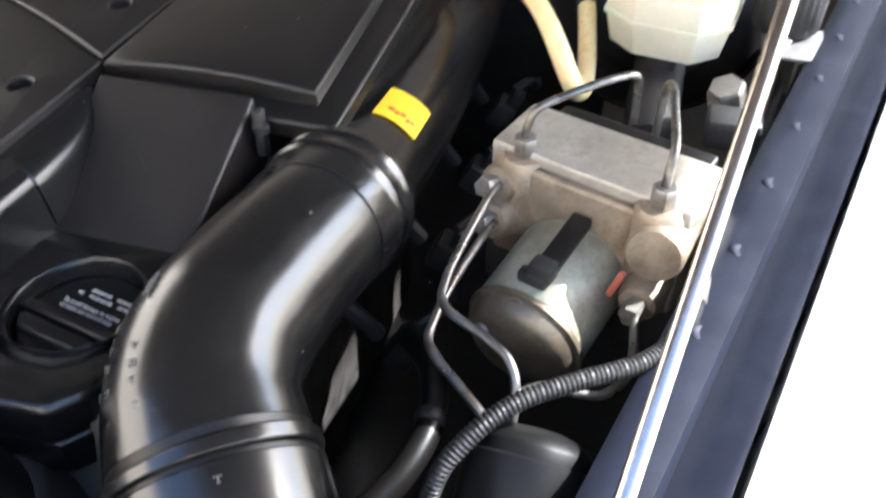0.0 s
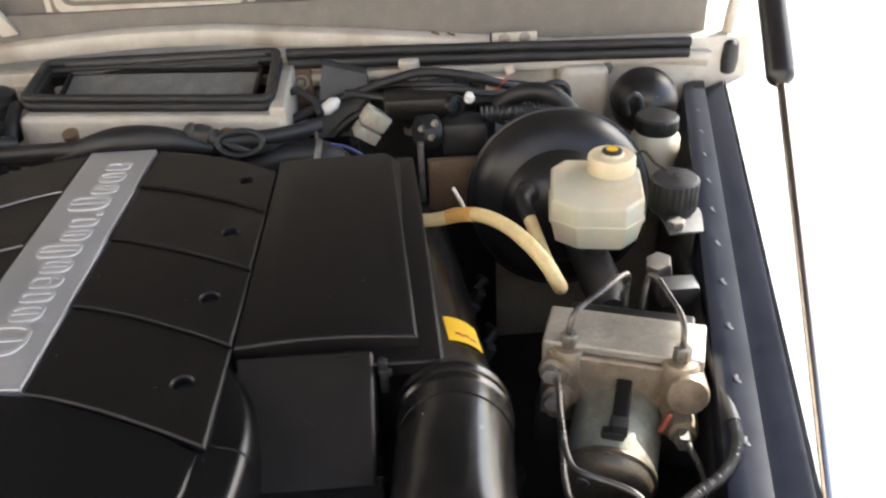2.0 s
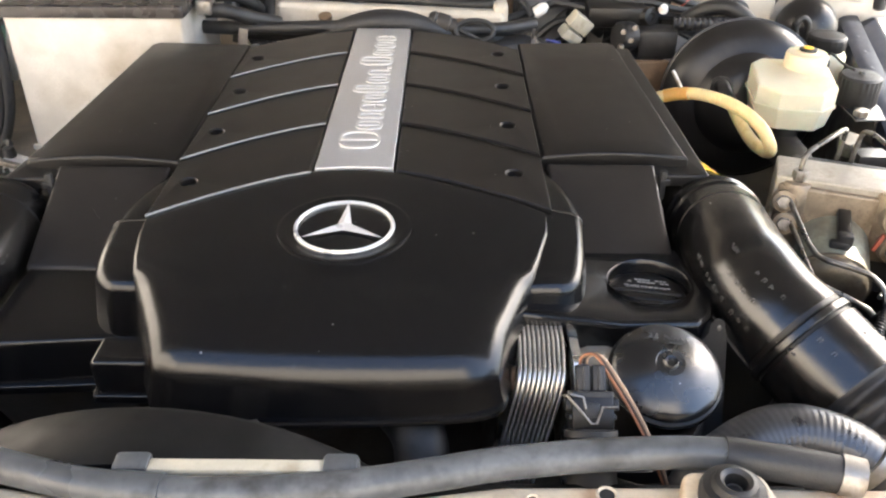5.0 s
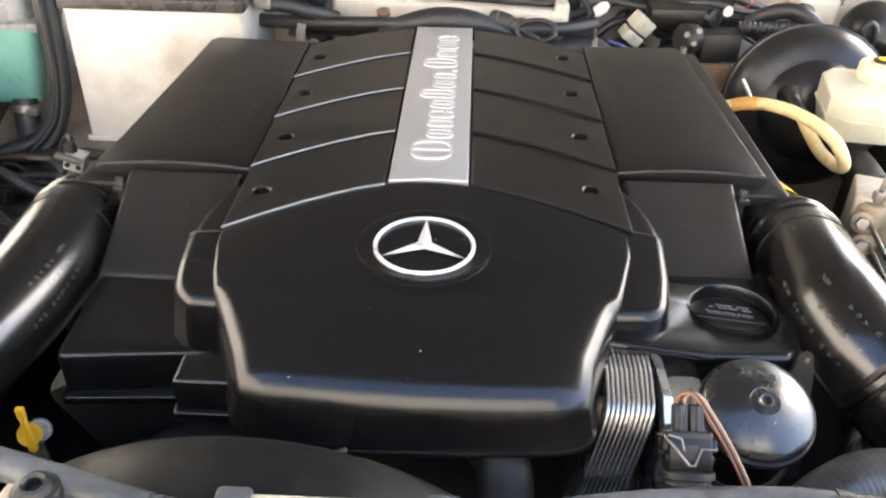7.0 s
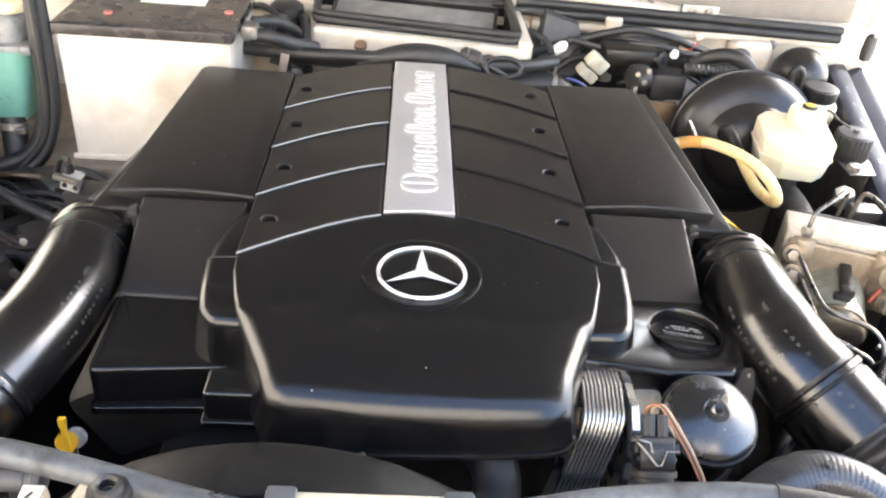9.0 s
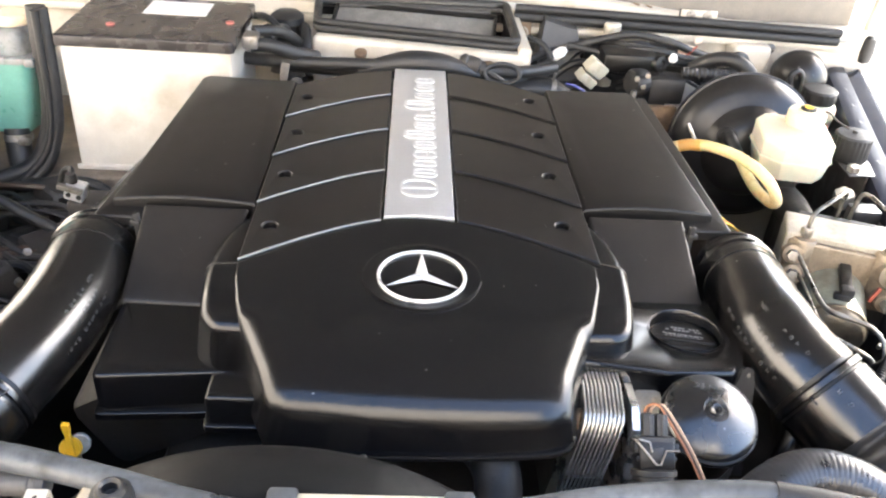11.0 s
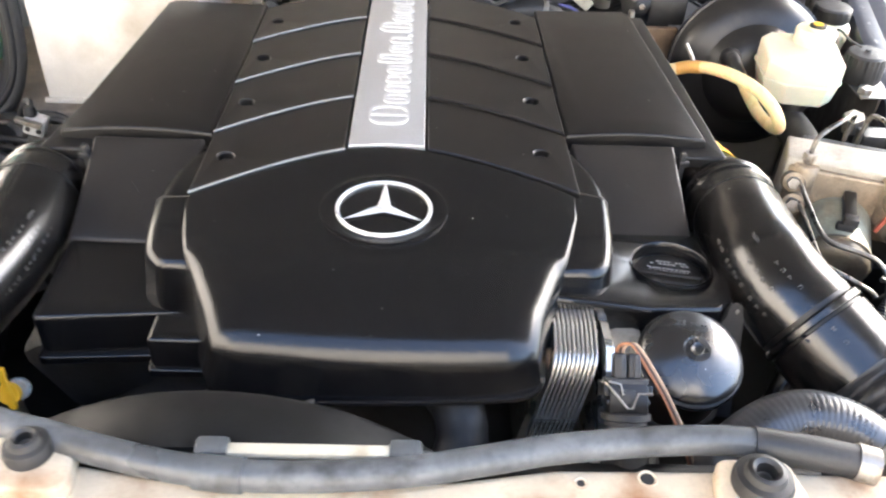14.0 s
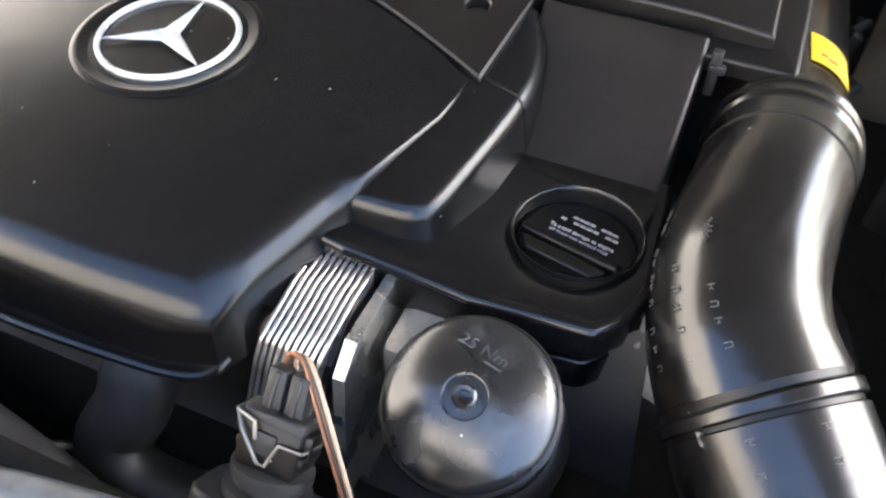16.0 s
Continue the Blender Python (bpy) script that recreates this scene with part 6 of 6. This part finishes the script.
term = thing("battery_clamp", (-0.24, 0.47, 0.95), "grey battery cable clamp and black lead", "cable clamp")
part("clamp", box(0.022, 0.03, 0.02, 0.004, Matrix.Translation((-0.236, 0.455, 0.962))), STEEL, term)
part("lead", sweep([(-0.236, 0.455, 0.965), (-0.21, 0.455, 0.965), (-0.18, 0.468, 0.952), (-0.15, 0.50, 0.935)], 0.010, 12), RUBBER, term)
part("lead", sweep([(-0.235, 0.47, 0.98), (-0.205, 0.49, 0.975), (-0.185, 0.52, 0.955), (-0.18, 0.56, 0.93)], 0.008, 12), RUBBER, term)
bra = thing("loom_bracket", (-0.178, 0.43, 0.9), "grimy sheet bracket with a black grommet", "bracket")
part("plate", merge(box(0.012, 0.004, 0.05, 0.0015, Matrix.Translation((-0.198, 0.452, 0.893)) @ Matrix.Rotation(0.2, 4, "Y")), box(0.03, 0.004, 0.022, 0.0015, Matrix.Translation((-0.187, 0.451, 0.893)))), TRAY, bra)
part("grommet", lathe([(0.009, 0), (0.01, 0.003), (0.009, 0.009), (0.003, 0.010)], 16, aim((-0.172, 0.447, 0.915), (0, -1, 0.3))), RUBBER, bra)
tray = thing("battery_tray", (-0.4, 0.45, 0.76), "grimy brown painted battery tray and inner wing shelf", "tray", kind="structure")
part("tray", pillow(fillet([(-0.70, 0.368), (-0.23, 0.376), (-0.23, 0.66), (-0.70, 0.66)], 0.012), 0.787, 0.70, 0.005), TRAY, tray)

green = thing("coolant_bottle", (-0.59, 0.44, 0.838), "pale green coolant bottle with smoky grey top", "bottle")
bo = fillet([(-0.67, 0.392), (-0.526, 0.396), (-0.518, 0.48), (-0.67, 0.49)], 0.016)
part("bottle", pillow(bo, 0.944, 0.838, 0.004, low=[(-0.6 + (x + 0.6) * 0.72, 0.44 + (y - 0.44) * 0.85) for x, y in bo], cap=1), GREEN, green, "pale green translucent lower half")
part("seam_flange", pillow(fillet([(-0.675, 0.387), (-0.522, 0.391), (-0.513, 0.485), (-0.675, 0.495)], 0.016), 0.951, 0.943, 0.002, cap=1), SMOKE, green)
part("seam_clip", box(0.014, 0.012, 0.012, 0.003, Matrix.Translation((-0.522, 0.392, 0.941))), SMOKE, green)
part("smoky_top", pillow(fillet([(-0.662, 0.4), (-0.534, 0.404), (-0.526, 0.475), (-0.662, 0.485)], 0.018), 0.988, 0.951, 0.018, steps=5), SMOKE, green, "smoky grey upper half")
part("filler_lid", lathe([(0.022, 0), (0.0235, 0.002), (0.0235, 0.011), (0.021, 0.014), (0.002, 0.015)], 28, Matrix.Translation((-0.551, 0.432, 0.988)), lambda a, r, z: r + (0.0008 * math.cos(16 * a) if 0.001 < z < 0.012 else 0)), CAPRES, green, "cream ribbed lid")
part("hose_clamp", lathe([(0.0185, -0.005), (0.0195, -0.004), (0.0195, 0.004), (0.0185, 0.005)], 22, aim((-0.565, 0.402, 0.83), (0.05, -0.3, -1))), STEEL, green, "bright hose clamp")
part("clamp_screw", box(0.016, 0.009, 0.009, 0.002, Matrix.Translation((-0.551, 0.387, 0.826))), STEEL, green)
for pts, r_ in ((((-0.566, 0.405, 0.842), (-0.563, 0.392, 0.81), (-0.552, 0.372, 0.786), (-0.525, 0.348, 0.772), (-0.48, 0.33, 0.768), (-0.42, 0.32, 0.765)), 0.0172),
                (((-0.508, 0.41, 1.02), (-0.508, 0.403, 0.96), (-0.508, 0.40, 0.90), (-0.516, 0.392, 0.845), (-0.54, 0.375, 0.80), (-0.60, 0.35, 0.78)), 0.0125),
                (((-0.497, 0.40, 1.02), (-0.496, 0.396, 0.96), (-0.497, 0.392, 0.90), (-0.503, 0.384, 0.845), (-0.525, 0.366, 0.795), (-0.58, 0.34, 0.77)), 0.009),
                (((-0.501, 0.388, 1.02), (-0.502, 0.386, 0.95), (-0.504, 0.382, 0.88), (-0.515, 0.37, 0.825), (-0.55, 0.35, 0.785)), 0.005),
                (((-0.64, 0.2, 0.80), (-0.56, 0.225, 0.828), (-0.52, 0.222, 0.832), (-0.48, 0.21, 0.818), (-0.42, 0.2, 0.79)), 0.007),
                (((-0.55, 0.24, 0.83), (-0.538, 0.20, 0.835), (-0.53, 0.15, 0.82), (-0.525, 0.09, 0.79), (-0.51, 0.02, 0.75)), 0.0095),
                (((-0.62, 0.12, 0.78), (-0.53, 0.13, 0.79), (-0.47, 0.15, 0.78), (-0.42, 0.17, 0.77)), 0.006)):
    hs = thing("coolant_hose", pts[2], "black rubber hose beside the battery", "hose", "hoses at the left wing")
    part("tube", sweep(pts, r_, 12, 8), RUBBER, hs)
scon = thing("silver_connector", (-0.423, 0.223, 0.84), "small silver cable connector in a black holder", "connector")
part("body", box(0.024, 0.02, 0.022, 0.003, Matrix.Translation((-0.424, 0.224, 0.838)) @ Matrix.Rotation(0.3, 4, "Y")), CHROME, scon)
for dx_ in (-0.006, 0.006):
    part("socket_hole", lathe([(0.0032, 0), (0.0032, 0.001), (0.001, 0.0012)], 12, aim((-0.421 + dx_, 0.2136, 0.846 - dx_ * 0.3), (0, -1, 0))), RUBBER, scon)
part("latch", box(0.03, 0.008, 0.006, 0.001, Matrix.Translation((-0.424, 0.212, 0.854)) @ Matrix.Rotation(0.3, 4, "Y")), STEEL, scon)
part("top", lathe([(0.007, 0), (0.008, 0.004), (0.006, 0.012)], 12, Matrix.Translation((-0.424, 0.224, 0.86))), RUBBER, scon)
part("cable", sweep([(-0.424, 0.226, 0.868), (-0.428, 0.236, 0.872), (-0.44, 0.245, 0.864), (-0.452, 0.248, 0.84)], 0.004, 8), RUBBER, scon)
part("holder", box(0.05, 0.04, 0.04, 0.006, Matrix.Translation((-0.41, 0.235, 0.795))), DARK, scon)
cl = thing("wing_clutter", (-0.46, 0.1, 0.74), "dark grimy brackets and leads in the left wing", "brackets", kind="stuff")
rnd = random.Random(4)
bits = [box(rnd.uniform(0.02, 0.07), rnd.uniform(0.02, 0.06), rnd.uniform(0.02, 0.06), 0.005, Matrix.Translation((rnd.uniform(-0.58, -0.36), rnd.uniform(-0.08, 0.35), rnd.uniform(0.70, 0.77))) @ Matrix.Rotation(rnd.uniform(0, 3), 4, "Z") @ Matrix.Rotation(rnd.uniform(-0.4, 0.4), 4, "X"), 1) for _ in range(48)]
part("brackets", merge(*bits), DARK, cl)
for k in range(22):
    y = rnd.uniform(-0.05, 0.34)
    part("lead", sweep([(-0.6, y + rnd.uniform(-0.03, 0.03), 0.79), (-0.53, y, 0.80 + rnd.uniform(-0.01, 0.02)), (-0.46, y + rnd.uniform(-0.05, 0.05), 0.79), (-0.39, y + rnd.uniform(-0.06, 0.06), 0.76)], rnd.uniform(0.0022, 0.006), 8), DARKWIRE if k % 5 == 2 else RUBBER, cl)
for k in range(9):
    x, y = rnd.uniform(-0.55, -0.4), rnd.uniform(0.0, 0.3)
    part("clip", hexnut(rnd.uniform(0.004, 0.007), 0.012, aim((x, y, rnd.uniform(0.78, 0.80)), (rnd.uniform(-1, 1), -1, rnd.uniform(0, 1)))), STEEL if k % 3 else TAN, cl)

corner = thing("vent_valve", (-0.2, 0.58, 0.9), "black breather valve and hoses beside the battery", "valve")
part("body", lathe([(0.018, -0.03), (0.02, 0.0), (0.02, 0.02), (0.026, 0.024), (0.026, 0.034), (0.018, 0.04), (0.004, 0.042)], 24, Matrix.Translation((-0.205, 0.60, 0.93))), RUBBER, corner)
part("stub", sweep([(-0.205, 0.585, 0.945), (-0.21, 0.555, 0.955), (-0.225, 0.53, 0.95)], 0.009, 12), GREYPL, corner)
for pts, r_ in ((((-0.24, 0.62, 0.93), (-0.215, 0.56, 0.94), (-0.195, 0.52, 0.93), (-0.175, 0.49, 0.90)), 0.012), (((-0.19, 0.62, 0.94), (-0.175, 0.58, 0.95), (-0.17, 0.54, 0.935), (-0.165, 0.51, 0.9)), 0.008), (((-0.26, 0.60, 0.96), (-0.235, 0.57, 0.97), (-0.21, 0.545, 0.96), (-0.19, 0.53, 0.92)), 0.005)):
    part("hose", sweep(pts, r_, 12, 8), RUBBER, corner)
part("strap", box(0.014, 0.004, 0.05, 0.001, Matrix.Translation((-0.213, 0.505, 0.905)) @ Matrix.Rotation(0.25, 4, "Y")), ZINC, corner, "grey metal strap")
